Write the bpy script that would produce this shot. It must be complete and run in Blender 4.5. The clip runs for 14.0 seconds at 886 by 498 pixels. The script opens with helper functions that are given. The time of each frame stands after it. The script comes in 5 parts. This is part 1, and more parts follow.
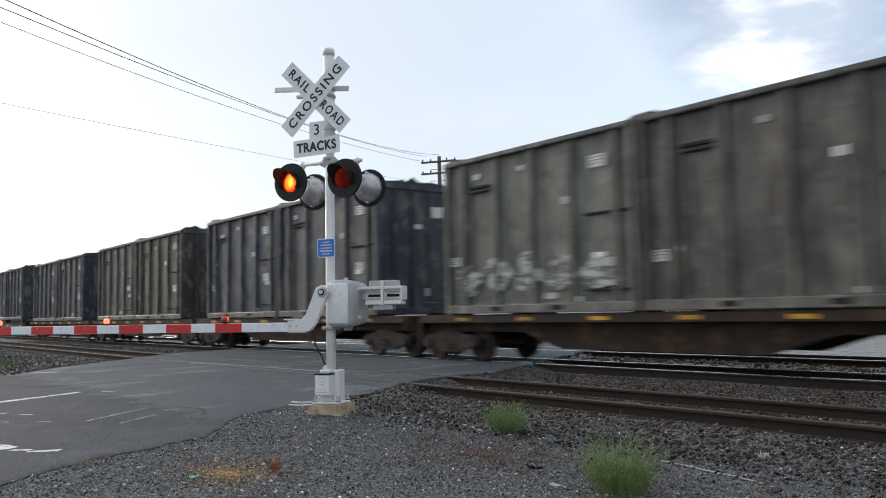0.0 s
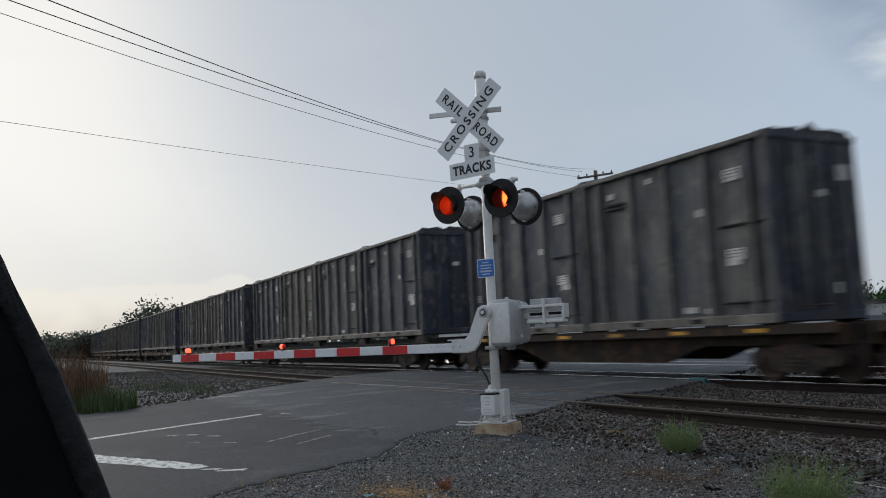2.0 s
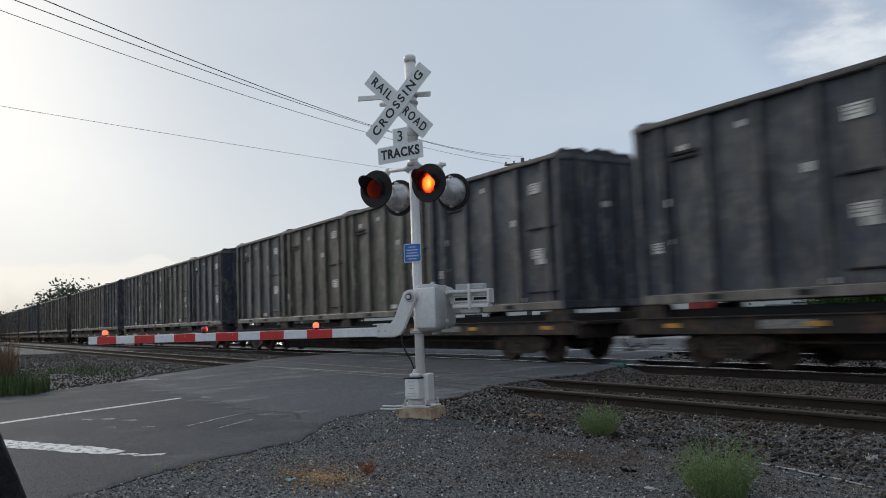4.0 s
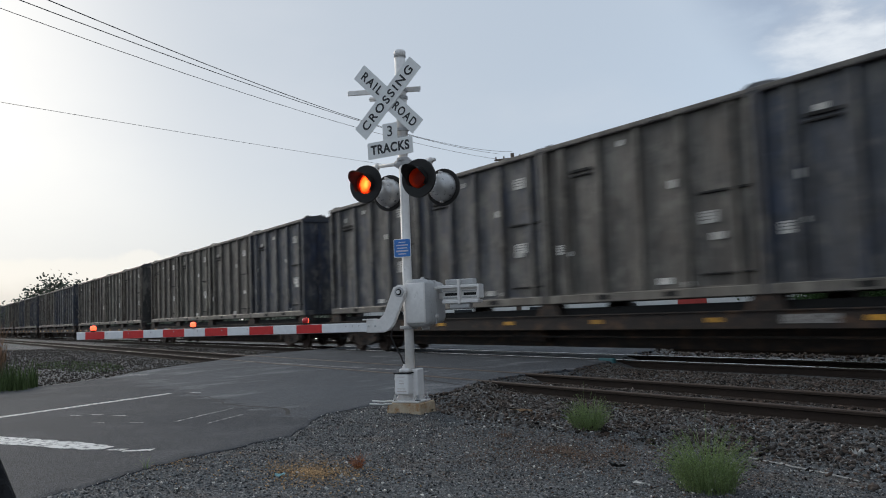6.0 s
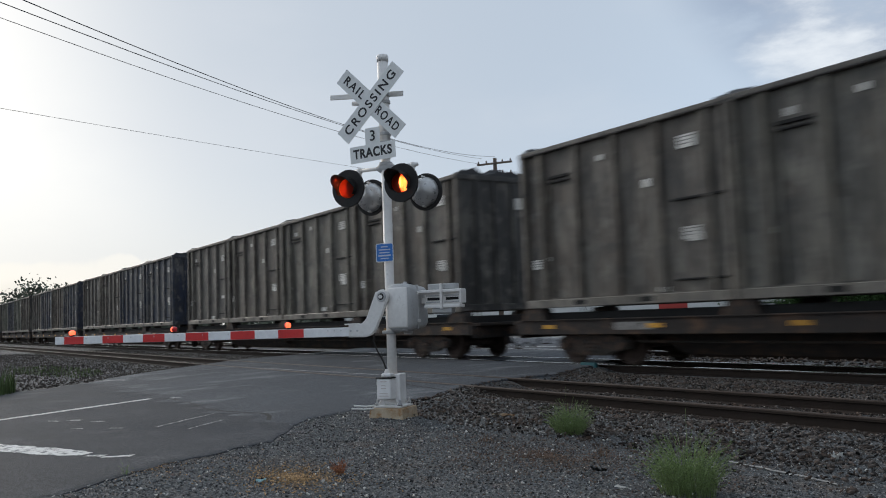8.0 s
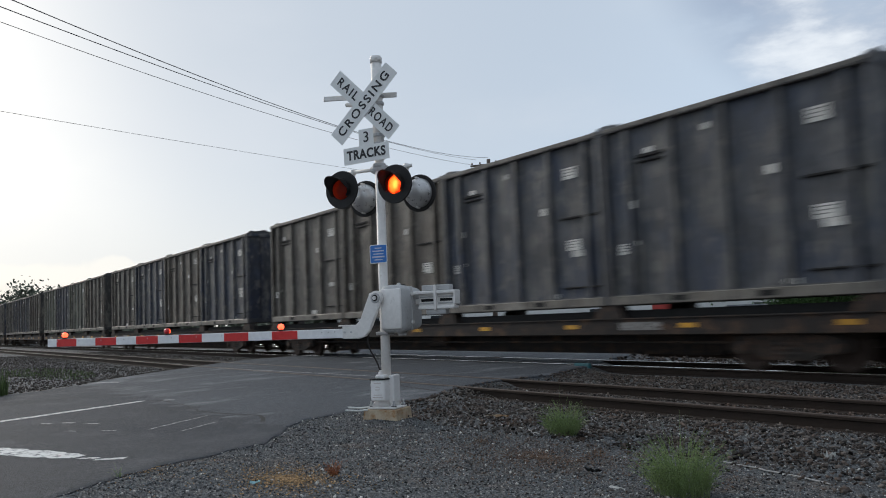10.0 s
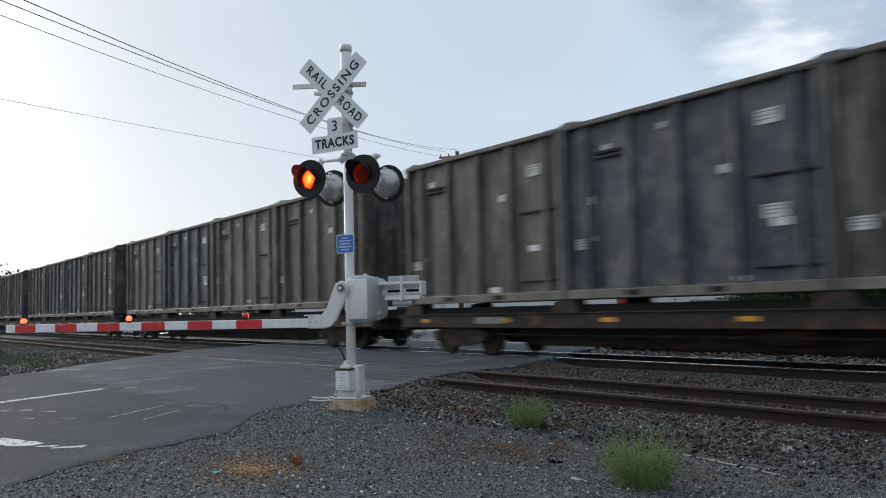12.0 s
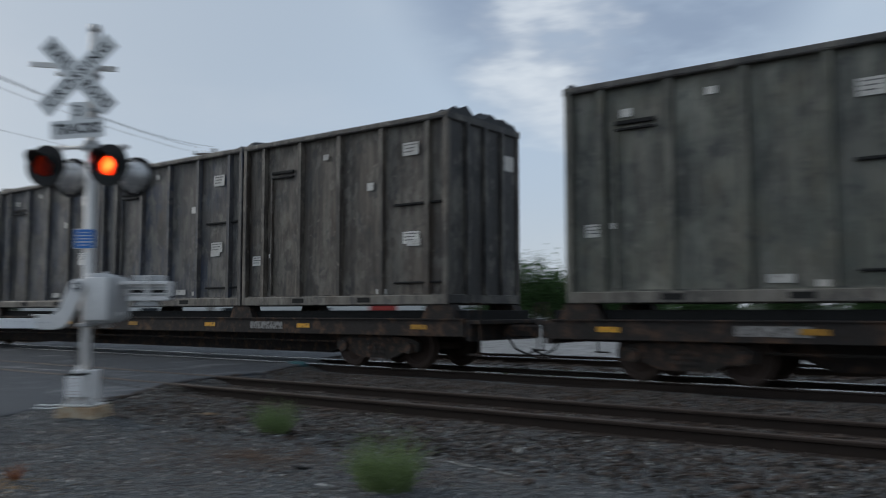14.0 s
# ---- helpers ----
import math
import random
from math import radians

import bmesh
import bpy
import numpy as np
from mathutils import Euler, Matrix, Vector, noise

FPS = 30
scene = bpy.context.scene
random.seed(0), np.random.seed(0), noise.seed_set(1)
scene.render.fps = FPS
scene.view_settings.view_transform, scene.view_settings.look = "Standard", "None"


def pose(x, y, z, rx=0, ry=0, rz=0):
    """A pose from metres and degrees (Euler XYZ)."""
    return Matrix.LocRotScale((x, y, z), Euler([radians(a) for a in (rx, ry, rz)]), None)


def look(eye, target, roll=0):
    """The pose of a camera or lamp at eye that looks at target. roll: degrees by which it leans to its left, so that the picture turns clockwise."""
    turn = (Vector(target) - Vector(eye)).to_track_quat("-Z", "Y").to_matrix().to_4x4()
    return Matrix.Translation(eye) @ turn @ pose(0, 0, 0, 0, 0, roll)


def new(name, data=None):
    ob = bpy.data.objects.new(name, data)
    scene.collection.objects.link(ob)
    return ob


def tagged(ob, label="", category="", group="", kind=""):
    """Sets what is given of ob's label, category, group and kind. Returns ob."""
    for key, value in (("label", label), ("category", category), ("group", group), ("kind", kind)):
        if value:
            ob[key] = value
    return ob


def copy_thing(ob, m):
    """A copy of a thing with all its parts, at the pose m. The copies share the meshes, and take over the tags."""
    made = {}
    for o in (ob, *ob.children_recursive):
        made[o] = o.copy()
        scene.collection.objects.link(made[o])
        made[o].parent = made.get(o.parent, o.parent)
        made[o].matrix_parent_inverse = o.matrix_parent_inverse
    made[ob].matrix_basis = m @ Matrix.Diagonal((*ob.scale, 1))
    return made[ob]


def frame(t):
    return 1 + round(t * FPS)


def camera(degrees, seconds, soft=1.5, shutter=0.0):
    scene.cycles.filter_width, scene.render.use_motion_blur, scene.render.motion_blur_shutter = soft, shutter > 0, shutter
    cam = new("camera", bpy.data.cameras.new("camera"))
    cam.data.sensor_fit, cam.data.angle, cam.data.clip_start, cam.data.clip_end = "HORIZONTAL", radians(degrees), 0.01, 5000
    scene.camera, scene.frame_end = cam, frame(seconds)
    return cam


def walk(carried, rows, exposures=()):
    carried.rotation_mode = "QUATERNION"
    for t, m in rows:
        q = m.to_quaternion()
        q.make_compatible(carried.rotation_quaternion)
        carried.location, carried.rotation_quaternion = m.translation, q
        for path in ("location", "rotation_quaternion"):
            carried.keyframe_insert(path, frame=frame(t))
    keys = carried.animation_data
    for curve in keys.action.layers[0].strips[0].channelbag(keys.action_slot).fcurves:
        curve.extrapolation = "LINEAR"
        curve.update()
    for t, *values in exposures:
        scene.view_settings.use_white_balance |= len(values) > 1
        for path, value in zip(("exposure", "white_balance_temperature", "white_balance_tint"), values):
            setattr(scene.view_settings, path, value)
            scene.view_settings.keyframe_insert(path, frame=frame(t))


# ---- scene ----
cam = camera(55.39, 14.0, soft=1.0, shutter=0.45)
EYE = (0.0, -8.349, 1.168)
PATH = [
    (0.0, pose(*EYE, 94.37, 1.04, 52.53)),
    (0.5, pose(*EYE, 94.48, 0.90, 53.24)),
    (1.0, pose(*EYE, 94.37, 0.43, 56.08)),
    (1.5, pose(*EYE, 95.36, 1.47, 61.62)),
    (2.0, pose(*EYE, 95.99, 2.63, 63.48)),
    (2.5, pose(*EYE, 95.47, 2.56, 62.12)),
    (3.0, pose(*EYE, 95.54, 2.67, 60.63)),
    (3.5, pose(*EYE, 95.50, 2.46, 59.09)),
    (4.0, pose(*EYE, 94.73, 2.11, 58.44)),
    (6.5, pose(*EYE, 94.41, 2.13, 57.71)),
    (7.0, pose(*EYE, 94.43, 1.94, 57.58)),
    (7.5, pose(*EYE, 94.37, 1.80, 56.83)),
    (8.0, pose(*EYE, 94.65, 2.12, 56.55)),
    (10.5, pose(*EYE, 94.70, 2.31, 55.86)),
    (11.0, pose(*EYE, 94.15, 1.89, 54.60)),
    (11.5, pose(*EYE, 94.04, 1.65, 54.12)),
    (12.0, pose(*EYE, 94.05, 1.47, 53.84)),
    (12.5, pose(*EYE, 94.08, 1.38, 53.92)),
    (13.0, pose(*EYE, 94.08, 1.32, 53.83)),
    (13.5, pose(*EYE, 93.72, 1.32, 51.39)),
    (14.0, pose(*EYE, 94.21, 0.06, 37.26)),
]
EXPOSURES = ((0.0, 0.40, 6600, 10), (0.6, 0.22, 6550, 10), (1.0, 0.06, 6480, 10), (1.5, -0.22, 6420, 10), (2.0, -0.38, 6400, 10), (3.0, -0.27, 6390, 10), (4.2, -0.20, 6390, 10), (6.5, -0.14, 6390, 10),
             (8.5, -0.10, 6390, 10), (11.0, 0.0, 6390, 10), (12.5, 0.12, 6400, 10), (13.0, 0.14, 6390, 10), (13.5, 0.06, 6300, 10), (14.0, -0.36, 6200, 9))
walk(cam, PATH, EXPOSURES)

# ---- sky and light ----
SUN_YAW, SUN_HIGH = 99.0, 24.0      # degrees left of the way across the tracks, and above the ground
world = bpy.data.worlds.new("sky")
scene.world = world
world.use_nodes = True


def sky_nodes():
    nt = world.node_tree
    nd, ln = nt.nodes, nt.links
    nd.clear()

    def add(kind, **kw):
        n = nd.new(kind)
        for k, v in kw.items():
            setattr(n, k, v)
        return n

    def mix(fac, a, b, blend="MIX"):
        n = add("ShaderNodeMixRGB", blend_type=blend)
        for i, v in enumerate((fac, a, b)):
            if hasattr(v, "is_output"):
                ln.new(v, n.inputs[i])
            else:
                n.inputs[i].default_value = v if i == 0 else (*v, 1)
        return n.outputs[0]

    def ramp(src, lo, hi):
        n = add("ShaderNodeMapRange", interpolation_type="SMOOTHSTEP")
        ln.new(src, n.inputs[0])
        n.inputs[1].default_value, n.inputs[2].default_value = lo, hi
        return n.outputs[0]

    def math_(op, a, b):
        n = add("ShaderNodeMath", operation=op)
        for i, v in enumerate((a, b)):
            if hasattr(v, "is_output"):
                ln.new(v, n.inputs[i])
            else:
                n.inputs[i].default_value = v
        return n.outputs[0]

    def dot(src, v):
        n = add("ShaderNodeVectorMath", operation="DOT_PRODUCT")
        ln.new(src, n.inputs[0])
        n.inputs[1].default_value = v
        return n.outputs["Value"]

    def way(yaw, high):
        a, e = radians(yaw), radians(high)
        return (-math.sin(a) * math.cos(e), math.cos(a) * math.cos(e), math.sin(e))

    co = add("ShaderNodeTexCoord").outputs["Generated"]
    sep = add("ShaderNodeSeparateXYZ")
    ln.new(co, sep.inputs[0])
    up = sep.outputs[2]
    nish = add("ShaderNodeTexSky", sky_type="NISHITA", sun_disc=False, sun_elevation=radians(SUN_HIGH), sun_rotation=radians(-SUN_YAW))
    nish_b = mix(1.0, nish.outputs[0], (0.10, 0.10, 0.10), "MULTIPLY")
    # a high, even cloud deck: blue-grey away from the sun, warm white towards it
    deck = mix(ramp(dot(co, way(SUN_YAW, 10)), 0.62, 1.0), (0.62, 0.73, 0.86), (0.97, 0.975, 0.96))
    # the sun behind thin cloud
    deck = mix(ramp(dot(co, way(97, 13)), 0.90, 1.0), deck, (1.16, 1.14, 1.09))
    # a greyer reach of the deck between the sun and the torn patch
    deck = mix(math_("MULTIPLY", ramp(dot(co, way(60, 24)), 0.90, 1.0), 0.7), deck, (0.56, 0.63, 0.715))
    deck = mix(ramp(dot(co, way(SUN_YAW, 12)), -1.0, -0.15), (0.36, 0.40, 0.46), deck)
    deck = mix(ramp(up, 0.0, 0.20), mix(0.6, deck, (0.74, 0.76, 0.77)), deck)
    # slow streaks through it
    mp = add("ShaderNodeMapping")
    ln.new(co, mp.inputs[0])
    mp.inputs["Scale"].default_value = (1.0, 1.0, 2.6)
    nz = add("ShaderNodeTexNoise")
    ln.new(mp.outputs[0], nz.inputs[0])
    nz.inputs["Scale"].default_value, nz.inputs["Detail"].default_value, nz.inputs["Roughness"].default_value = 2.2, 5, 0.55
    deck = mix(math_("MULTIPLY", ramp(nz.outputs[0], 0.42, 0.72), 0.35), deck, (0.80, 0.83, 0.87))
    # a torn patch with darker undersides in the north-east
    nz2 = add("ShaderNodeTexNoise")
    ln.new(mp.outputs[0], nz2.inputs[0])
    nz2.inputs["Scale"].default_value, nz2.inputs["Detail"].default_value, nz2.inputs["Roughness"].default_value = 4.6, 8, 0.58
    patch = math_("MULTIPLY", ramp(dot(co, way(26, 25.5)), 0.962, 0.987), ramp(nz2.outputs[0], 0.24, 0.52))
    deck = mix(math_("MULTIPLY", patch, 0.85), deck, (0.34, 0.42, 0.56))
    torn = math_("ADD", dot(co, way(29.5, 18.0)), math_("MULTIPLY", math_("SUBTRACT", nz2.outputs[0], 0.5), 0.035))
    hole = math_("MULTIPLY", ramp(torn, 0.9930, 1.0040), ramp(nz2.outputs[0], 0.28, 0.54))
    deck = mix(math_("MULTIPLY", hole, 0.95), deck, (1.0, 1.04, 1.07))
    # heaped white cloud low over the western horizon
    nz3 = add("ShaderNodeTexNoise")
    ln.new(co, nz3.inputs[0])
    nz3.inputs["Scale"].default_value, nz3.inputs["Detail"].default_value = 16, 6
    rim = math_("ADD", up, math_("MULTIPLY", math_("SUBTRACT", nz3.outputs[0], 0.5), 0.075))
    heap = math_("MULTIPLY", math_("SUBTRACT", 1.0, ramp(rim, 0.070, 0.080)), ramp(dot(co, way(88, 3)), 0.94, 0.985))
    deck = mix(math_("MULTIPLY", heap, 0.9), deck, mix(ramp(rim, 0.01, 0.06), (0.70, 0.71, 0.71), (1.0, 0.98, 0.93)))
    whole = mix(0.90, nish_b, deck)
    bg = add("ShaderNodeBackground")
    ln.new(whole, bg.inputs[0])
    bg.inputs[1].default_value = 1.0
    out = add("ShaderNodeOutputWorld")
    ln.new(bg.outputs[0], out.inputs[0])


sky_nodes()
sun = new("sun", bpy.data.lights.new("sun", "SUN"))
sun.data.energy, sun.data.angle, sun.data.color = 1.6, radians(16), (1.0, 0.92, 0.82)
_a, _e = radians(SUN_YAW), radians(SUN_HIGH)
sun.matrix_world = look((-60 * math.sin(_a) * math.cos(_e), 60 * math.cos(_a) * math.cos(_e), 60 * math.sin(_e)), (0, 0, 0))


# ---- materials ----
def material(name, base, second=None, rough=0.7, metal=0.0, grain=8.0, blotch=0.8, bump=0.25, amount=0.6, dirt=None, dirt_at=(0.5, 0.7),
             glow=0.0, island=0.0, spec=0.4, stretch=(1, 1, 1), obj_rand=0.0, cells=None, pale=0.0):
    """Two scales of variation over a base colour: fine grain with relief, and broad blotches; dirt is a third colour in patches."""
    m = bpy.data.materials.new(name)
    m.use_nodes = True
    nt = m.node_tree
    nd, ln = nt.nodes, nt.links
    bsdf = nd["Principled BSDF"]
    co = nd.new("ShaderNodeTexCoord")
    mp = nd.new("ShaderNodeMapping")
    mp.inputs["Scale"].default_value = stretch
    geo = co.outputs["Object"]
    ln.new(geo, mp.inputs[0])

    def noise_of(scale, detail=5, rough_=0.6):
        n = nd.new("ShaderNodeTexNoise")
        n.inputs["Scale"].default_value, n.inputs["Detail"].default_value, n.inputs["Roughness"].default_value = scale, detail, rough_
        ln.new(mp.outputs[0], n.inputs[0])
        return n.outputs[0]

    def rng(src, lo, hi, a=0.0, b=1.0):
        n = nd.new("ShaderNodeMapRange")
        ln.new(src, n.inputs[0])
        for i, v in enumerate((lo, hi, a, b)):
            n.inputs[i + 1].default_value = v
        return n.outputs[0]

    def mix(fac, a, b, blend="MIX"):
        n = nd.new("ShaderNodeMixRGB")
        n.blend_type = blend
        for i, v in enumerate((fac, a, b)):
            if hasattr(v, "is_output"):
                ln.new(v, n.inputs[i])
            else:
                n.inputs[i].default_value = v if i == 0 else (*v, 1)
        return n.outputs[0]

    second = second or tuple(c * 0.55 for c in base)
    fine, broad = noise_of(grain), noise_of(blotch, 4)
    col = mix(rng(broad, 0.35, 0.68, 0, amount), base, second)
    col = mix(rng(fine, 0.3, 0.75, 0, amount * 0.7), col, tuple(min(1, c * 1.35) for c in base))
    if dirt:
        col = mix(rng(noise_of(blotch * 2.3, 7, 0.7), *dirt_at), col, dirt)
    if cells:
        vo = nd.new("ShaderNodeTexVoronoi")
        vo.inputs["Scale"].default_value = cells[0]
        ln.new(mp.outputs[0], vo.inputs[0])
        sp = nd.new("ShaderNodeSeparateColor")
        ln.new(vo.outputs["Color"], sp.inputs[0])
        col = mix(1.0, col, mix(sp.outputs[0], (1 - cells[1],) * 3, (1 + cells[1] * 1.25,) * 3), "MULTIPLY")
        if pale:
            col = mix(rng(sp.outputs[1], 1 - pale, 1 - pale + 0.004), col, (0.36, 0.35, 0.33))
        fine = vo.outputs["Distance"]
    if island:
        g = nd.new("ShaderNodeNewGeometry")
        col = mix(1.0, col, mix(g.outputs["Random Per Island"], (1 - island,) * 3, (1 + island,) * 3), "MULTIPLY")
    if obj_rand:
        oi = nd.new("ShaderNodeObjectInfo")
        col = mix(1.0, col, mix(oi.outputs["Random"], (1 - obj_rand,) * 3, (1 + obj_rand,) * 3), "MULTIPLY")
    ln.new(col, bsdf.inputs["Base Color"])
    ln.new(rng(fine, 0.3, 0.7, max(0.03, rough - 0.12), min(1, rough + 0.12)), bsdf.inputs["Roughness"])
    bsdf.inputs["Metallic"].default_value = metal
    bsdf.inputs["Specular IOR Level"].default_value = spec
    if bump:
        b = nd.new("ShaderNodeBump")
        b.inputs["Strength"].default_value, b.inputs["Distance"].default_value = bump, 0.02
        ln.new(fine, b.inputs["Height"])
        ln.new(b.outputs[0], bsdf.inputs["Normal"])
    if glow:
        ln.new(col, bsdf.inputs["Emission Color"])
        bsdf.inputs["Emission Strength"].default_value = glow
    return m


M = dict(
    gravel=material("gravel", (0.086, 0.090, 0.093), (0.046, 0.048, 0.050), 0.9, grain=42, blotch=0.7, bump=0.9, dirt=(0.110, 0.080, 0.060), dirt_at=(0.52, 0.75), cells=(78, 0.8), pale=0.05),
    stones=material("stones", (0.112, 0.119, 0.124), (0.056, 0.059, 0.062), 0.85, grain=30, blotch=0.9, bump=0.3, island=0.95, dirt=(0.12, 0.09, 0.07), dirt_at=(0.56, 0.72)),
    ballast=material("ballast", (0.090, 0.078, 0.070), (0.036, 0.032, 0.030), 0.88, grain=24, blotch=0.6, bump=0.35, island=0.95, spec=0.3, dirt=(0.062, 0.043, 0.033), dirt_at=(0.44, 0.60)),
    bank=material("bank_stone", (0.056, 0.050, 0.045), (0.030, 0.027, 0.025), 0.9, grain=24, blotch=0.6, bump=0.35, island=0.7, spec=0.15),
    pale_stone=material("pale_stone", (0.5, 0.49, 0.46), (0.3, 0.29, 0.28), 0.8, grain=30, island=0.5),
    lot=material("lot", (0.19, 0.19, 0.187), (0.11, 0.11, 0.109), 0.9, grain=6, blotch=0.25, bump=0.3, cells=(4, 0.3)),
    asphalt=material("asphalt", (0.045, 0.049, 0.056), (0.026, 0.029, 0.034), 0.80, grain=55, blotch=0.34, bump=0.45, amount=1.0, dirt=(0.080, 0.084, 0.092), dirt_at=(0.53, 0.74), spec=0.18, cells=(75, 0.45)),
    apron=material("asphalt_apron", (0.050, 0.057, 0.067), (0.027, 0.031, 0.038), 0.74, grain=55, blotch=0.42, bump=0.4, amount=1.0, dirt=(0.125, 0.132, 0.142), dirt_at=(0.53, 0.66), spec=0.22, cells=(75, 0.4), stretch=(1, 0.5, 1)),
    crack=material("crack", (0.018, 0.018, 0.02), rough=0.9, grain=20),
    paint=material("road_paint", (0.62, 0.62, 0.60), (0.35, 0.35, 0.35), 0.75, grain=18, blotch=4, dirt=(0.09, 0.092, 0.10), dirt_at=(0.50, 0.60)),
    worn_paint=material("worn_paint", (0.42, 0.42, 0.42), (0.2, 0.2, 0.21), 0.75, grain=18, blotch=5, dirt=(0.075, 0.08, 0.088), dirt_at=(0.44, 0.56)),
    rust=material("rust", (0.028, 0.020, 0.016), (0.015, 0.012, 0.010), 0.9, grain=22, blotch=3, bump=0.4, spec=0.2),
    railtop=material("rail_top", (0.85, 0.84, 0.83), (0.7, 0.69, 0.68), 0.14, metal=1.0, grain=30, bump=0.03, amount=0.3),
    dulltop=material("dull_top", (0.066, 0.048, 0.039), (0.04, 0.029, 0.024), 0.6, metal=0.3, grain=30, bump=0.2),
    tie=material("tie", (0.034, 0.028, 0.024), (0.02, 0.017, 0.015), 0.9, grain=18, blotch=2, stretch=(1, 0.15, 1), obj_rand=0.3),
    galv=material("galvanised", (0.75, 0.725, 0.70), (0.58, 0.56, 0.54), 0.5, metal=0.05, grain=20, blotch=3, bump=0.12, amount=0.5, dirt=(0.34, 0.31, 0.28), dirt_at=(0.62, 0.8)),
    dome=material("lamp_dome", (0.50, 0.495, 0.49), (0.36, 0.355, 0.35), 0.34, metal=0.55, grain=20, blotch=5, bump=0.1, amount=0.7, dirt=(0.22, 0.21, 0.20), dirt_at=(0.56, 0.74)),
    cast=material("cast_grey", (0.46, 0.46, 0.46), (0.32, 0.32, 0.32), 0.65, grain=40, blotch=5, bump=0.5, dirt=(0.22, 0.21, 0.20), dirt_at=(0.56, 0.78)),
    whitebox=material("white_box", (0.78, 0.76, 0.74), (0.60, 0.58, 0.56), 0.6, grain=16, blotch=4, bump=0.15, dirt=(0.36, 0.28, 0.21), dirt_at=(0.6, 0.78)),
    concrete=material("concrete", (0.44, 0.36, 0.26), (0.30, 0.215, 0.13), 0.9, grain=24, blotch=5, bump=0.5, amount=0.9, dirt=(0.30, 0.155, 0.06), dirt_at=(0.50, 0.66)),
    sign=material("sign_white", (0.80, 0.80, 0.78), (0.68, 0.68, 0.66), 0.5, grain=14, blotch=3, bump=0.04, amount=0.5, dirt=(0.50, 0.47, 0.43), dirt_at=(0.66, 0.85)),
    ink=material("sign_black", (0.022, 0.022, 0.025), (0.04, 0.04, 0.04), 0.5, grain=14, bump=0),
    blue=material("sign_blue", (0.035, 0.16, 0.50), (0.05, 0.22, 0.55), 0.45, grain=14, bump=0.03),
    faint_ink=material("faint_ink", (0.46, 0.38, 0.35), (0.58, 0.52, 0.48), 0.7, grain=30, blotch=12, bump=0),
    sign_text=material("pale_bar", (0.55, 0.60, 0.68), rough=0.5, grain=20, bump=0),
    black=material("lamp_black", (0.018, 0.017, 0.017), (0.035, 0.033, 0.032), 0.6, grain=18, bump=0.1, spec=0.25),
    hood=material("hood_black", (0.060, 0.056, 0.055), (0.04, 0.038, 0.037), 0.7, grain=18, bump=0.1, spec=0.25),
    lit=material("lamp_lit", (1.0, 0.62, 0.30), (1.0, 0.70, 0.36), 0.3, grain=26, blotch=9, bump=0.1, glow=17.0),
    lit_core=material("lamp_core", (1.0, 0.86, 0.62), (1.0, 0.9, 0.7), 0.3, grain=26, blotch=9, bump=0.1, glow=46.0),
    arm_glow=material("arm_glow", (1.0, 0.075, 0.030), (1.0, 0.15, 0.06), 0.3, grain=26, blotch=9, bump=0.1, glow=3.0),
    arm_dim=material("arm_dim", (0.55, 0.03, 0.035), (0.65, 0.04, 0.04), 0.25, grain=26, blotch=9, bump=0.1),
    armwhite=material("arm_white", (0.80, 0.80, 0.80), (0.66, 0.66, 0.67), 0.45, grain=16, blotch=3, bump=0.05, dirt=(0.45, 0.44, 0.42), dirt_at=(0.66, 0.85)),
    armred=material("arm_red", (0.60, 0.030, 0.030), (0.48, 0.024, 0.022), 0.4, grain=16, blotch=3, bump=0.05),
    frame=material("wagon_frame", (0.021, 0.017, 0.015), (0.012, 0.010, 0.010), 0.85, grain=12, blotch=1.2, bump=0.3, dirt=(0.096, 0.052, 0.030), dirt_at=(0.50, 0.66)),
    rustframe=material("rusty_frame", (0.028, 0.018, 0.012), (0.016, 0.011, 0.008), 0.85, grain=12, blotch=1.2, bump=0.3, dirt=(0.110, 0.054, 0.022), dirt_at=(0.50, 0.66)),
    bogie=material("bogie_iron", (0.021, 0.017, 0.014), (0.012, 0.010, 0.008), 0.85, grain=14, blotch=2, bump=0.3, dirt=(0.102, 0.051, 0.030), dirt_at=(0.50, 0.66)),
    wheel=material("wheel_steel", (0.055, 0.036, 0.028), (0.030, 0.022, 0.018), 0.7, metal=0.3, grain=14, blotch=2, bump=0.2),
    yellow=material("reflector", (0.55, 0.27, 0.02), (0.35, 0.18, 0.02), 0.5, grain=12, blotch=6, bump=0.05, obj_rand=0.35, dirt=(0.06, 0.045, 0.03), dirt_at=(0.52, 0.66)),
    stencil=material("stencil", (0.26, 0.25, 0.24), (0.10, 0.10, 0.095), 0.7, grain=20, blotch=6, bump=0, dirt=(0.04, 0.035, 0.03), dirt_at=(0.48, 0.6)),
    placard=material("placard", (0.60, 0.58, 0.54), (0.42, 0.38, 0.33), 0.6, grain=18, blotch=6, bump=0.05, obj_rand=0.25, dirt=(0.25, 0.22, 0.19), dirt_at=(0.55, 0.75)),
    tarp=material("tarp", (0.030, 0.031, 0.034), (0.05, 0.05, 0.052), 0.7, grain=9, blotch=2, bump=0.5),
    # plain black parts, and the shade of openings put in as colour
    slot=material("black_and_slot_shade", (0.012, 0.012, 0.012), rough=0.9, grain=10),
    wood=material("pole_wood", (0.13, 0.10, 0.08), (0.08, 0.065, 0.055), 0.9, grain=20, blotch=2, stretch=(1, 1, 0.1)),
    wire=material("wire", (0.07, 0.07, 0.075), rough=0.6, grain=4, bump=0),
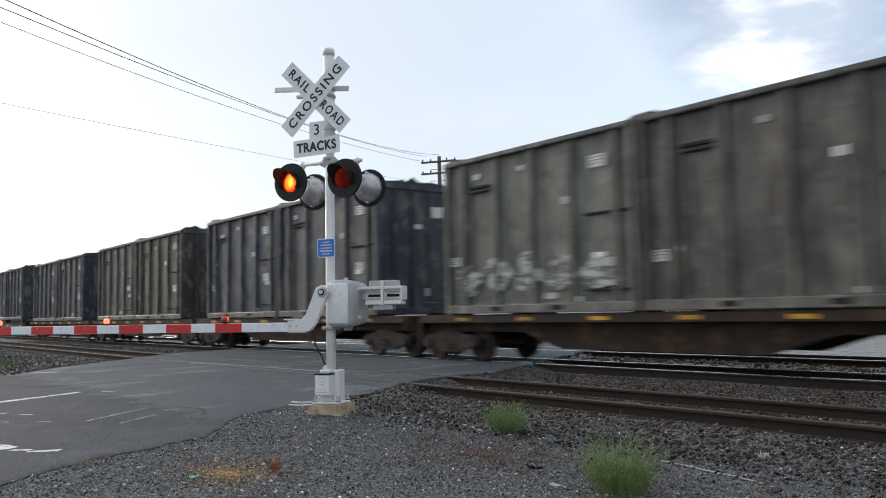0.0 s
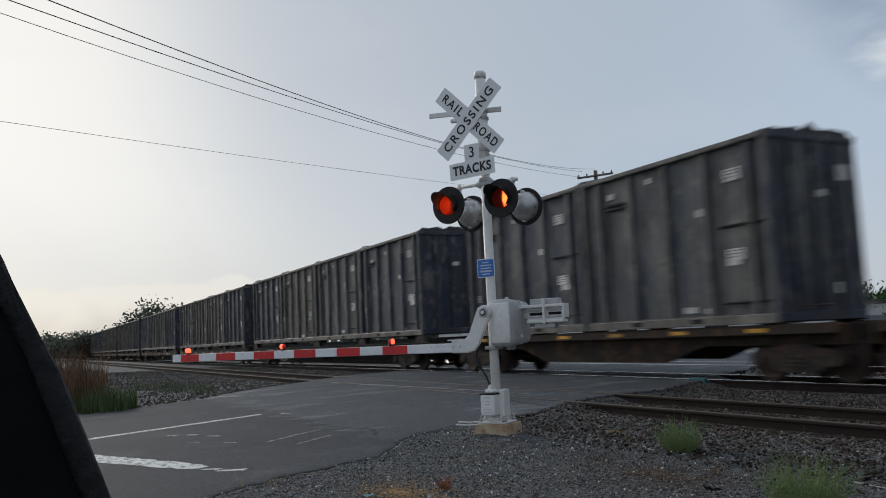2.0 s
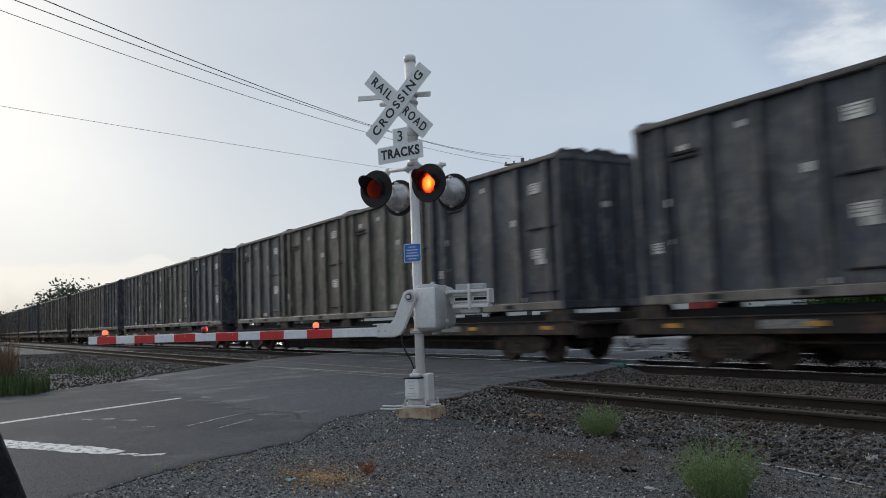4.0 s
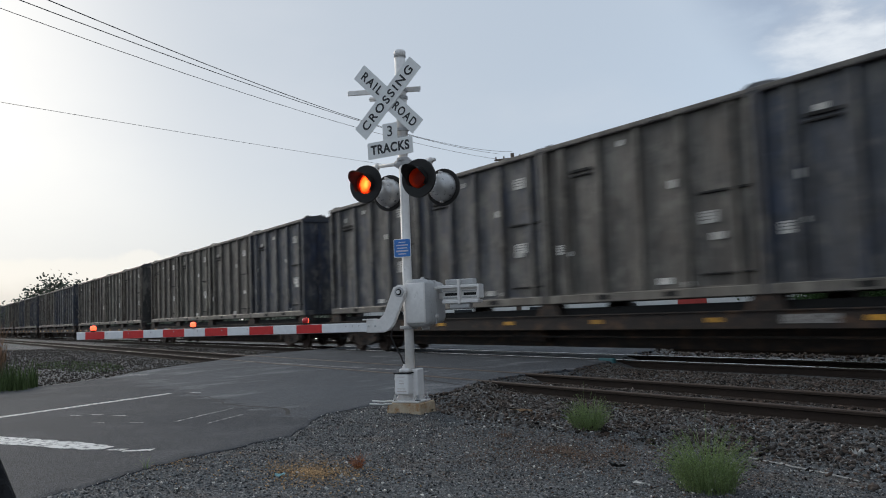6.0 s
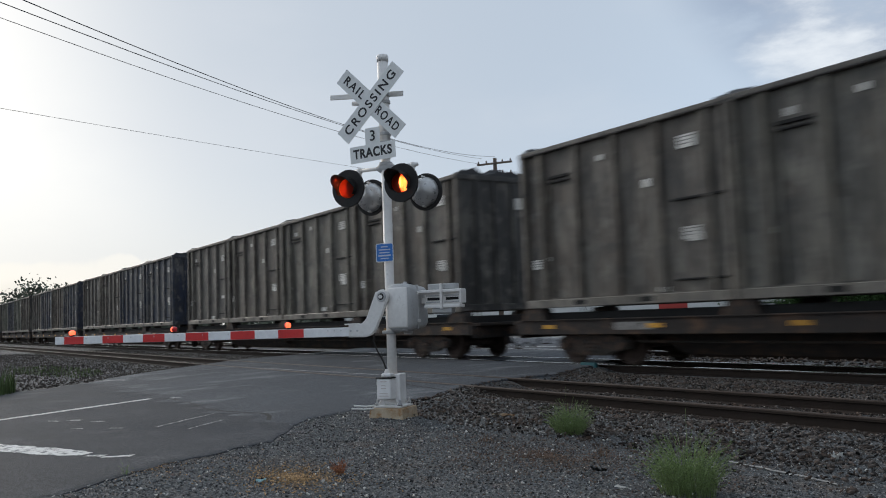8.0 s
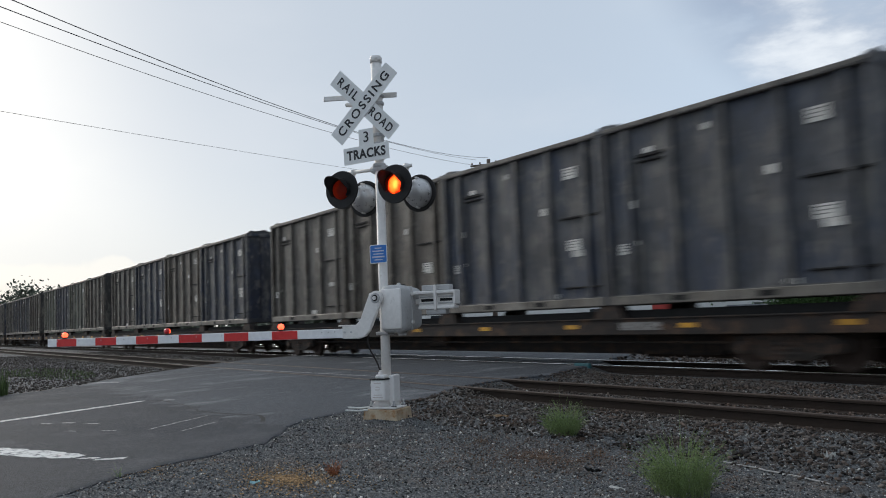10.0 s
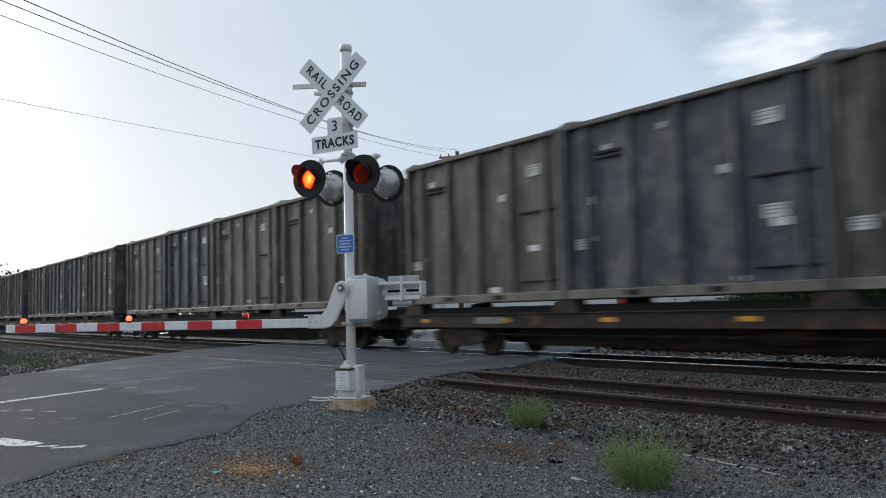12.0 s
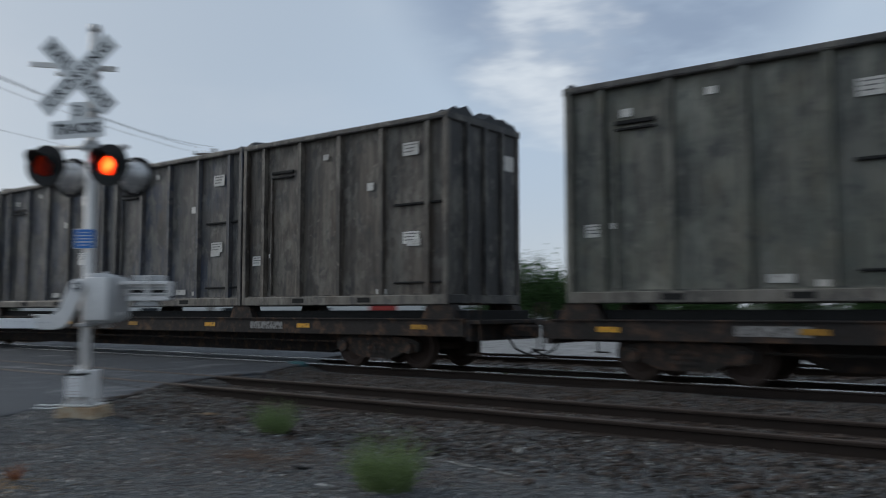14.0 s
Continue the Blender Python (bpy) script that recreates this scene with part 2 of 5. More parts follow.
    glass=material("insulator", (0.12, 0.09, 0.08), rough=0.25, grain=4, bump=0),
    weed=material("weed", (0.175, 0.240, 0.085), (0.110, 0.165, 0.055), 0.75, grain=20, blotch=5, bump=0, island=0.45),
    weed_low=material("low_weed", (0.075, 0.110, 0.040), (0.060, 0.075, 0.035), 0.85, grain=20, blotch=1.5, bump=0, island=0.5, spec=0.15),
    weed_dry=material("dry_weed", (0.16, 0.095, 0.055), (0.09, 0.058, 0.038), 0.85, grain=20, blotch=3, bump=0, island=0.5, spec=0.15),
    orange=material("dead_weed", (0.30, 0.11, 0.045), (0.2, 0.08, 0.035), 0.85, grain=20, blotch=5, bump=0, island=0.5),
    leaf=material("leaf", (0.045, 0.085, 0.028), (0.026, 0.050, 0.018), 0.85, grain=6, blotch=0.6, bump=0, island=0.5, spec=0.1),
    # distant foliage: haze put in as a paler, greyer leaf colour
    hazed_leaf=material("hazed_leaf", (0.12, 0.135, 0.105), (0.09, 0.10, 0.08), 0.9, grain=2, blotch=0.3, bump=0, island=0.4, spec=0.1),
    bark=material("bark", (0.09, 0.07, 0.055), (0.05, 0.04, 0.033), 0.9, grain=12, blotch=2),
    teal=material("teal_paint", (0.03, 0.11, 0.125), (0.02, 0.07, 0.08), 0.7, grain=14, blotch=5),
    brown_bits=material("brown_bits", (0.115, 0.072, 0.050), (0.15, 0.115, 0.085), 0.9, grain=20, blotch=5, bump=0, island=0.6),
    straw=material("straw", (0.34, 0.225, 0.115), (0.30, 0.17, 0.07), 0.9, grain=20, blotch=5, bump=0, island=0.6),
    brick_red=material("brick_red", (0.40, 0.05, 0.04), rough=0.7, grain=6),
    car_paint=material("car_paint", (0.04, 0.045, 0.05), rough=0.3, grain=6, bump=0, spec=0.5),
    litter=material("litter", (0.62, 0.62, 0.60), (0.45, 0.45, 0.44), 0.5, grain=16),
    cyan=material("litter_cyan", (0.25, 0.55, 0.60), (0.5, 0.6, 0.62), 0.4, grain=16),
    siding=material("siding", (0.62, 0.62, 0.60), (0.5, 0.5, 0.49), 0.7, grain=4, blotch=0.4),
    roof=material("roofing", (0.11, 0.10, 0.10), rough=0.9, grain=4),
    pane=material("pane", (0.03, 0.035, 0.04), rough=0.08, grain=2, bump=0, spec=0.6),
    trim=material("car_trim", (0.004, 0.004, 0.0045), (0.006, 0.006, 0.0065), 0.8, grain=30, blotch=6, bump=0.15, spec=0.1),
    seal=material("rubber_seal", (0.008, 0.008, 0.009), (0.012, 0.012, 0.013), 0.6, grain=60, blotch=12, bump=0.4, spec=0.2, dirt=(0.14, 0.12, 0.12), dirt_at=(0.66, 0.72)),
    signal_red=material("signal_red", (1.0, 0.05, 0.03), rough=0.3, grain=4, bump=0, glow=3.0),
)
M["lens"] = material("red_lens", (0.88, 0.052, 0.009), (0.84, 0.046, 0.008), 0.38, grain=60, blotch=30, bump=0.25, amount=0.2)
M["lens"].node_tree.nodes["Principled BSDF"].inputs["Transmission Weight"].default_value = 0.86
M["lens"].node_tree.nodes["Principled BSDF"].inputs["IOR"].default_value = 1.25
COATS = [  # the paint under the road dust: base, blotch, dust
    ("olive_steel", (0.090, 0.081, 0.064), (0.050, 0.046, 0.039), (0.185, 0.168, 0.136)),
    ("grey_steel", (0.084, 0.075, 0.065), (0.054, 0.047, 0.042), (0.175, 0.158, 0.134)),
    ("blue_steel", (0.033, 0.042, 0.062), (0.033, 0.035, 0.041), (0.108, 0.105, 0.102)),
    ("green_steel", (0.110, 0.118, 0.094), (0.088, 0.092, 0.075), (0.19, 0.185, 0.15)),
    ("brown_steel", (0.066, 0.053, 0.042), (0.043, 0.035, 0.029), (0.180, 0.155, 0.124)),
    ("slate_steel", (0.062, 0.061, 0.062), (0.048, 0.045, 0.044), (0.160, 0.150, 0.136)),
]


def coat_material(name, base, second, dust, streak=(0.042, 0.032, 0.025), streak_at=(0.48, 0.68), dust_at=(0.43, 0.64), faded=(0.034, 0.032, 0.030)):
    """Old container paint: broad fading, long vertical rust runs, dust low down in the grain, and scabs."""
    m = bpy.data.materials.new(name)
    m.use_nodes = True
    nt = m.node_tree
    nd, ln = nt.nodes, nt.links
    bsdf = nd["Principled BSDF"]
    co = nd.new("ShaderNodeTexCoord").outputs["Object"]
    oi = nd.new("ShaderNodeObjectInfo")
    shift = nd.new("ShaderNodeVectorMath")
    shift.operation = "MULTIPLY_ADD"
    ln.new(oi.outputs["Random"], shift.inputs[0])
    shift.inputs[1].default_value = (37.0, 11.0, 23.0)
    ln.new(co, shift.inputs[2])

    def noise_of(scale, stretch, detail=6, rough_=0.6):
        mp = nd.new("ShaderNodeMapping")
        mp.inputs["Scale"].default_value = stretch
        ln.new(shift.outputs[0], mp.inputs[0])
        n = nd.new("ShaderNodeTexNoise")
        n.inputs["Scale"].default_value, n.inputs["Detail"].default_value, n.inputs["Roughness"].default_value = scale, detail, rough_
        ln.new(mp.outputs[0], n.inputs[0])
        return n.outputs[0]

    def rng(src, lo, hi, a=0.0, c=1.0):
        n = nd.new("ShaderNodeMapRange")
        ln.new(src, n.inputs[0])
        for i, v in enumerate((lo, hi, a, c)):
            n.inputs[i + 1].default_value = v
        return n.outputs[0]

    def mix(fac, a, c):
        n = nd.new("ShaderNodeMixRGB")
        for i, v in enumerate((fac, a, c)):
            if hasattr(v, "is_output"):
                ln.new(v, n.inputs[i])
            else:
                n.inputs[i].default_value = v if i == 0 else (*v, 1)
        return n.outputs[0]

    grit = noise_of(30, (1, 1, 1), 4)
    warm = tuple(c * k for c, k in zip(second, (1.25, 1.0, 0.78)))
    col = mix(rng(noise_of(0.9, (1, 1, 1)), 0.36, 0.62), base, second)
    col = mix(rng(noise_of(1.7, (1, 1, 0.8), 7, 0.7), 0.42, 0.60, 0, 0.8), col, warm)
    col = mix(rng(noise_of(0.62, (1, 1, 0.9), 5, 0.6), 0.47, 0.55, 0, 0.88), col, faded)
    col = mix(rng(noise_of(3.4, (1.6, 1.6, 0.14), 7, 0.65), *dust_at, 0, 0.75), col, dust)
    col = mix(rng(noise_of(5.2, (1.8, 1.8, 0.10), 7, 0.7), *streak_at, 0, 0.85), col, streak)
    col = mix(rng(noise_of(1.9, (1, 1, 0.7), 6, 0.62), 0.50, 0.68, 0, 0.8), col, tuple(c * 0.40 for c in second))
    col = mix(rng(noise_of(1.3, (1.3, 1.3, 0.6), 6, 0.6), 0.55, 0.70, 0, 0.7), col, tuple(min(1, c * 1.55) for c in dust))
    col = mix(rng(noise_of(1.05, (1.5, 1.5, 0.5), 7, 0.68), 0.535, 0.605, 0, 0.62), col, (0.170, 0.156, 0.130))
    col = mix(rng(noise_of(2.7, (1.2, 1.2, 0.75), 6, 0.62), 0.56, 0.63, 0, 0.50), col, (0.215, 0.196, 0.166))
    col = mix(rng(noise_of(2.3, (1.1, 1.1, 0.9), 6, 0.65), 0.57, 0.63, 0, 0.62), col, (0.020, 0.020, 0.023))
    col = mix(rng(noise_of(7.0, (1, 1, 0.8), 6, 0.7), 0.62, 0.70, 0, 0.5), col, tuple(min(1, c * 1.6) for c in dust))
    col = mix(rng(grit, 0.35, 0.75, 0, 0.35), col, tuple(c * 1.5 for c in base))
    ln.new(col, bsdf.inputs["Base Color"])
    ln.new(rng(grit, 0.3, 0.7, 0.44, 0.68), bsdf.inputs["Roughness"])
    bsdf.inputs["Specular IOR Level"].default_value = 0.55
    bp = nd.new("ShaderNodeBump")
    bp.inputs["Strength"].default_value, bp.inputs["Distance"].default_value = 0.2, 0.01
    ln.new(grit, bp.inputs["Height"])
    ln.new(bp.outputs[0], bsdf.inputs["Normal"])
    return m


for _n, _b, _s, _d in COATS:
    M[_n] = coat_material(_n, _b, _s, _d, faded=(0.016, 0.029, 0.062) if _b[2] > 0.9 * _b[0] else (0.034, 0.032, 0.030))
M["dusty_rail"] = coat_material("dusty_rail", (0.121, 0.111, 0.094), (0.078, 0.072, 0.062), (0.203, 0.187, 0.160))
M["rim_grey"] = coat_material("rim_grey", (0.055, 0.052, 0.048), (0.038, 0.036, 0.034), (0.12, 0.112, 0.10))
# container ends: shade put into the colour; the navy is also real paint
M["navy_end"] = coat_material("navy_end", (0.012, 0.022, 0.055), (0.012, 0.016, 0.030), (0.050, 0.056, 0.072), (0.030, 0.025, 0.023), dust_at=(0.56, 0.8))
M["shaded_end"] = coat_material("shaded_end", (0.030, 0.029, 0.029), (0.020, 0.020, 0.019), (0.072, 0.067, 0.060), (0.030, 0.023, 0.018), dust_at=(0.56, 0.8))
M["spray"] = material("spray_paint", (0.42, 0.41, 0.38), (0.30, 0.30, 0.28), 0.7, grain=6, blotch=2.2, bump=0.05, dirt=(0.10, 0.10, 0.085), dirt_at=(0.47, 0.53), stretch=(0.8, 1, 1.4))


# ---- mesh helpers ----
def mesh_of(name, bm, mat, smooth=False):
    me = bpy.data.meshes.new(name)
    bm.normal_update()
    bm.to_mesh(me)
    bm.free()
    me.materials.append(M[mat] if isinstance(mat, str) else mat)
    if smooth:
        me.polygons.foreach_set("use_smooth", [True] * len(me.polygons))
    return me


def part(name, bm, mat, parent=None, label="", m=None, smooth=False):
    me = bm if isinstance(bm, bpy.types.Mesh) else mesh_of(name, bm, mat, smooth)
    ob = new(name, me)
    if parent:
        ob.parent = parent
    if m is not None:
        ob.matrix_basis = m
    if label:
        tagged(ob, label)
    return ob


def thing(name, label, category, m=None, group="", kind=""):
    ob = new(name)
    ob.empty_display_size = 0.2
    if m is not None:
        ob.matrix_basis = m
    return tagged(ob, label, category, group, kind)


def box(x0, x1, y0, y1, z0, z1, bev=0.0, bm=None, seg=1):
    own = bm is None
    b = bmesh.new()
    bmesh.ops.create_cube(b, size=1)
    for v in b.verts:
        v.co = ((x0 + x1) / 2 + v.co.x * (x1 - x0), (y0 + y1) / 2 + v.co.y * (y1 - y0), (z0 + z1) / 2 + v.co.z * (z1 - z0))
    if bev:
        bmesh.ops.bevel(b, geom=b.edges[:], offset=bev, segments=seg, affect="EDGES", profile=0.5)
    if own:
        return b
    merge(bm, b)
    return bm


def merge(bm, other):
    me = bpy.data.meshes.new("tmp")
    other.to_mesh(me)
    other.free()
    bm.from_mesh(me)
    bpy.data.meshes.remove(me)
    return bm


def tube(points, radius, sides=10, bm=None, cap=True):
    """A round bar along points; radius one number or one for each point."""
    bm = bm or bmesh.new()
    pts = [Vector(p) for p in points]
    rad = radius if hasattr(radius, "__len__") else [radius] * len(pts)
    rings = []
    for i, p in enumerate(pts):
        d = (pts[min(i + 1, len(pts) - 1)] - pts[max(i - 1, 0)]).normalized()
        a = d.cross(Vector((0, 0, 1)) if abs(d.z) < 0.9 else Vector((1, 0, 0))).normalized()
        b = d.cross(a)
        rings.append([bm.verts.new(p + rad[i] * (math.cos(2 * math.pi * k / sides) * a + math.sin(2 * math.pi * k / sides) * b)) for k in range(sides)])
    for r, q in zip(rings, rings[1:]):
        for k in range(sides):
            bm.faces.new((r[k], r[(k + 1) % sides], q[(k + 1) % sides], q[k]))
    if cap:
        bm.faces.new(rings[0][::-1])
        bm.faces.new(rings[-1])
    return bm


def prism(outline, depth, axis="y", bm=None):
    """A flat outline [(a, b)...] pushed through depth (lo, hi). axis y: outline in x,z; z: in x,y; x: in y,z."""
    bm = bm or bmesh.new()

    def at(a, b, d):
        return {"y": (a, d, b), "z": (a, b, d), "x": (d, a, b)}[axis]
    lo = [bm.verts.new(at(a, b, depth[0])) for a, b in outline]
    hi = [bm.verts.new(at(a, b, depth[1])) for a, b in outline]
    n = len(outline)
    for i in range(n):
        bm.faces.new((lo[i], lo[(i + 1) % n], hi[(i + 1) % n], hi[i]))
    bm.faces.new(lo[::-1])
    bm.faces.new(hi)
    bmesh.ops.recalc_face_normals(bm, faces=bm.faces[:])
    return bm


def lathe(profile, sides=24, axis="y", bm=None):
    """A round body from (radius, along) pairs about an axis."""
    bm = bm or bmesh.new()
    rings = []
    for r, h in profile:
        ring = []
        for k in range(sides):
            c, s = math.cos(2 * math.pi * k / sides) * r, math.sin(2 * math.pi * k / sides) * r
            ring.append(bm.verts.new({"y": (c, h, s), "z": (c, s, h), "x": (h, c, s)}[axis]))
        rings.append(ring)
    for r, q in zip(rings, rings[1:]):
        for k in range(sides):
            bm.faces.new((r[k], r[(k + 1) % sides], q[(k + 1) % sides], q[k]))
    bm.faces.new(rings[0][::-1])
    bm.faces.new(rings[-1])
    bmesh.ops.recalc_face_normals(bm, faces=bm.faces[:])
    return bm


def lettering(text, size, mat, parent, m, name="lettering", bold=0.0, spacing=1.0):
    cu = bpy.data.curves.new("letters", "FONT")
    cu.body, cu.size, cu.extrude, cu.offset = text, size, 0.0015, bold
    cu.space_character = spacing
    cu.align_x, cu.align_y = "CENTER", "CENTER"
    ob = bpy.data.objects.new("letters", cu)
    scene.collection.objects.link(ob)
    me = bpy.data.meshes.new_from_object(ob.evaluated_get(bpy.context.evaluated_depsgraph_get()))
    bpy.data.objects.remove(ob)
    me.materials.clear()
    me.materials.append(M[mat])
    return part(name, me, mat, parent, m=m)


def soup(name, verts, faces_per, base_faces, mat, label, category, smooth=False):
    """Many like little bodies in one mesh, from an (n, k, 3) array of corners and the faces of one body."""
    n, k, _ = verts.shape
    f = np.asarray(base_faces)
    idx = (f[None] + (np.arange(n) * k)[:, None, None]).reshape(-1)
    me = bpy.data.meshes.new(name)
    c = f.shape[1]
    nf = n * f.shape[0]
    me.vertices.add(n * k)
    me.vertices.foreach_set("co", verts.reshape(-1).astype(np.float32))
    me.loops.add(nf * c)
    me.loops.foreach_set("vertex_index", idx.astype(np.int32))
    me.polygons.add(nf)
    me.polygons.foreach_set("loop_start", (np.arange(nf) * c).astype(np.int32))
    me.polygons.foreach_set("loop_total", np.full(nf, c, np.int32))
    me.update(calc_edges=True)
    me.validate()
    me.materials.append(M[mat])
    ob = new(name, me)
    return tagged(ob, label, category, kind="stuff") if label else ob


SHARD_V = np.array([[x, y, z] for x in (-0.62, 0.62) for y in (-0.62, 0.62) for z in (-0.62, 0.62)])
SHARD_F = [[0, 1, 3], [0, 3, 2], [4, 6, 7], [4, 7, 5], [0, 4, 5], [0, 5, 1], [2, 3, 7], [2, 7, 6], [0, 2, 6], [0, 6, 4], [1, 5, 7], [1, 7, 3]]


def turns(n, rng):
    q = rng.normal(size=(n, 4))
    q /= np.linalg.norm(q, axis=1)[:, None]
    w, x, y, z = q.T
    return np.stack([1 - 2 * (y * y + z * z), 2 * (x * y - z * w), 2 * (x * z + y * w), 2 * (x * y + z * w), 1 - 2 * (x * x + z * z), 2 * (y * z - x * w),
                     2 * (x * z - y * w), 2 * (y * z + x * w), 1 - 2 * (x * x + y * y)], 1).reshape(n, 3, 3)


def rocks(name, xy, z, size, mat, label, seed, flat=0.6):
    rng = np.random.default_rng(seed)
    n = len(xy)
    v = (SHARD_V[None] + rng.uniform(-0.52, 0.52, (n, 8, 3)))
    v = v * (size * rng.uniform(0.75, 1.25, n))[:, None, None] * np.stack([np.ones(n), rng.uniform(0.45, 0.95, n), rng.uniform(flat - 0.2, flat + 0.2, n)], 1)[:, None, :]
    # broken stones lie on their flat side, tilted a little
    a, b, c = rng.uniform(0, 2 * np.pi, n), rng.normal(0, 0.38, n), rng.normal(0, 0.38, n)
    o, i = np.zeros(n), np.ones(n)
    rz = np.stack([np.cos(a), -np.sin(a), o, np.sin(a), np.cos(a), o, o, o, i], 1).reshape(n, 3, 3)
    rx = np.stack([i, o, o, o, np.cos(b), -np.sin(b), o, np.sin(b), np.cos(b)], 1).reshape(n, 3, 3)
    ry = np.stack([np.cos(c), o, np.sin(c), o, i, o, -np.sin(c), o, np.cos(c)], 1).reshape(n, 3, 3)
    v = np.einsum("nij,njk,nkl,nml->nmi", rz, rx, ry, v)
    v += np.concatenate([xy, z[:, None]], 1)[:, None, :]
    return soup(name, v, 3, SHARD_F, mat, label, "gravel")


# ---- the lie of the land: x along the tracks, y across them, z = 0 on the rails ----
SKEW = radians(32.1)
U = Vector((math.cos(SKEW), math.sin(SKEW), 0))       # along the gate arm, towards the mast
D = Vector((-math.sin(SKEW), math.cos(SKEW), 0))      # along the road, over the tracks
GAUGE = 1.435
TRACKS = (0.0, 5.055, 10.0)                            # the near rail of each track


def road_right(s):
    return -10.15 - 0.55 * math.exp(-((s - 2.3) / 1.3) ** 2) + 0.10 * math.sin(1.7 * s) + 0.09 * noise.noise((s * 2.3, 4, 1)) + 0.07 * noise.noise((s * 7.1, 2, 8)) + 0.40 * (1 + math.tanh((s - 8.6) / 0.55))


def road_left(s):
    return -19.2 - 0.22 * s + 0.12 * math.sin(1.1 * s) if s < 16 else -22.8 + 0.1 * math.sin(s)


def road_z(y):
    k = min(1, max(0, (y + 4.5) / 3.5))
    j = min(1, max(0, (y - 13) / 8))
    return -0.095 + 0.090 * k * k * (3 - 2 * k) - 0.10 * j


def ground_z(x, y):
    base = open_ground(x, y)
    if not -45 < x < 5 or not -16 < y < 20:
        return base
    s, u = -x * math.sin(SKEW) + y * math.cos(SKEW), x * math.cos(SKEW) + y * math.sin(SKEW)
    d = max(u - road_right(s), road_left(s) - u)
    w = math.exp(-(max(0.0, d) / (0.75 if y < 0 else 0.32)) ** 2)
    heap = 0.055 * math.exp(-(((x + 9.59) / 0.6) ** 2 + ((y + 2.83) / 0.6) ** 2)) if d > 0.05 else 0.0
    return base * (1 - w) + (road_z(y) - (0.010 if d > 0.12 else 0.028)) * w + heap


def open_ground(x, y):
    return -0.135 + 0.020 * noise.noise((x * 0.6, y * 0.6, 0)) + 0.012 * noise.noise((x * 2.1, y * 2.1, 3)) - 0.026 * min(1, max(0, (y + 3.2) / 2.0))


def build_ground():
    bm = bmesh.new()
    xs = [-1500, -400, -120, -60] + [-40 + 0.25 * i for i in range(181)] + [12, 30, 120, 400, 1500]
    ys = [-1500, -300, -60, -20] + [-12 + 0.25 * i for i in range(105)] + [15, 18, 24, 40, 120, 500, 1500]
    grid = [[bm.verts.new((x, y, ground_z(x, y))) for x in xs] for y in ys]
    for r, q in zip(grid, grid[1:]):
        for i in range(len(xs) - 1):
            bm.faces.new((r[i], r[i + 1], q[i + 1], q[i]))
    tagged(part("ground", bm, "gravel", smooth=True), "dark grey gravel ground with brown patches beside the tracks", "ground", kind="structure")
    bm = bmesh.new()
    pts = [(-400, 13.2), (300, 13.2), (300, 44), (-400, 44)]
    bm.faces.new([bm.verts.new((x, y, -0.10)) for x, y in pts])
    tagged(part("pavement", bm, "lot"), "pale gravel lot beyond the far track", "lot", kind="structure")


def build_road():
    bm = bmesh.new()
    rows = []
    for i in range(-150, 651):
        s = i * 0.1
        a, b = road_left(s), road_right(s)
        row = []
        for k in range(13):
            u = a + (b - a) * k / 12
            p = u * U + s * D
            row.append(bm.verts.new((p.x, p.y, road_z(p.y) + 0.006 * noise.noise((p.x * 0.5, p.y * 0.5, 7)))))
        edge = row[-1].co
        row.append(bm.verts.new((edge.x + 0.05, edge.y + 0.025, edge.z - 0.010)))
        row.append(bm.verts.new((edge.x + 0.13, edge.y + 0.065, edge.z - 0.20)))
        first = row[0].co
        row.insert(0, bm.verts.new((first.x - 0.10, first.y, first.z - 0.20)))
        rows.append(row)
    for r, q in zip(rows, rows[1:]):
        for k in range(len(r) - 1):
            bm.faces.new((r[k], r[k + 1], q[k + 1], q[k]))
    road = part("road", bm, "asphalt")
    road.data.materials.append(M["apron"])
    for p in road.data.polygons:
        c = p.center
        if -4.15 + 0.25 * noise.noise((c.x * 0.7, c.y * 0.7, 3)) < c.y < 30:
            p.material_index = 1
    return tagged(road, "worn dark asphalt road over the crossing, cracked and damp", "road", kind="structure")


def strip(points, width, lift=0.004):
    """A flat band on the road along plan points; width one number or one for each point."""
    bm = bmesh.new()
    w = width if hasattr(width, "__len__") else [width] * len(points)
    fine = []
    for (a, wa), (b, wb) in zip(zip(points, w), zip(points[1:], w[1:])):
        n = max(2, int((Vector(b) - Vector(a)).length / 0.12))
        fine += [(Vector(a).lerp(Vector(b), i / n), wa + (wb - wa) * i / n) for i in range(n)]
    fine.append((Vector(points[-1]), w[-1]))
    pairs = []
    for i, (p, ww) in enumerate(fine):
        d = (fine[min(i + 1, len(fine) - 1)][0] - fine[max(i - 1, 0)][0]).normalized()
        nrm = Vector((-d.y, d.x)) * ww / 2
        pairs.append([bm.verts.new((q.x, q.y, road_z(q.y) + 0.006 * noise.noise((q.x * 0.5, q.y * 0.5, 7)) + lift)) for q in (p + nrm, p - nrm)])
    for a, b in zip(pairs, pairs[1:]):
        bm.faces.new((a[0], b[0], b[1], a[1]))
    bmesh.ops.recalc_face_normals(bm, faces=bm.faces[:])
    for f in bm.faces:
        if f.normal.z < 0:
            f.normal_flip()
    return bm


def jagged(points, step=0.25, amp=0.05, seed=1):
    r = random.Random(seed)
    out = [Vector(points[0])]
    for a, b in zip(points, points[1:]):
        a, b = Vector(a), Vector(b)
        n = max(1, int((b - a).length / step))
        out += [a.lerp(b, i / n) + Vector((r.uniform(-amp, amp), r.uniform(-amp, amp))) for i in range(1, n + 1)]
    return [p[:] for p in out]


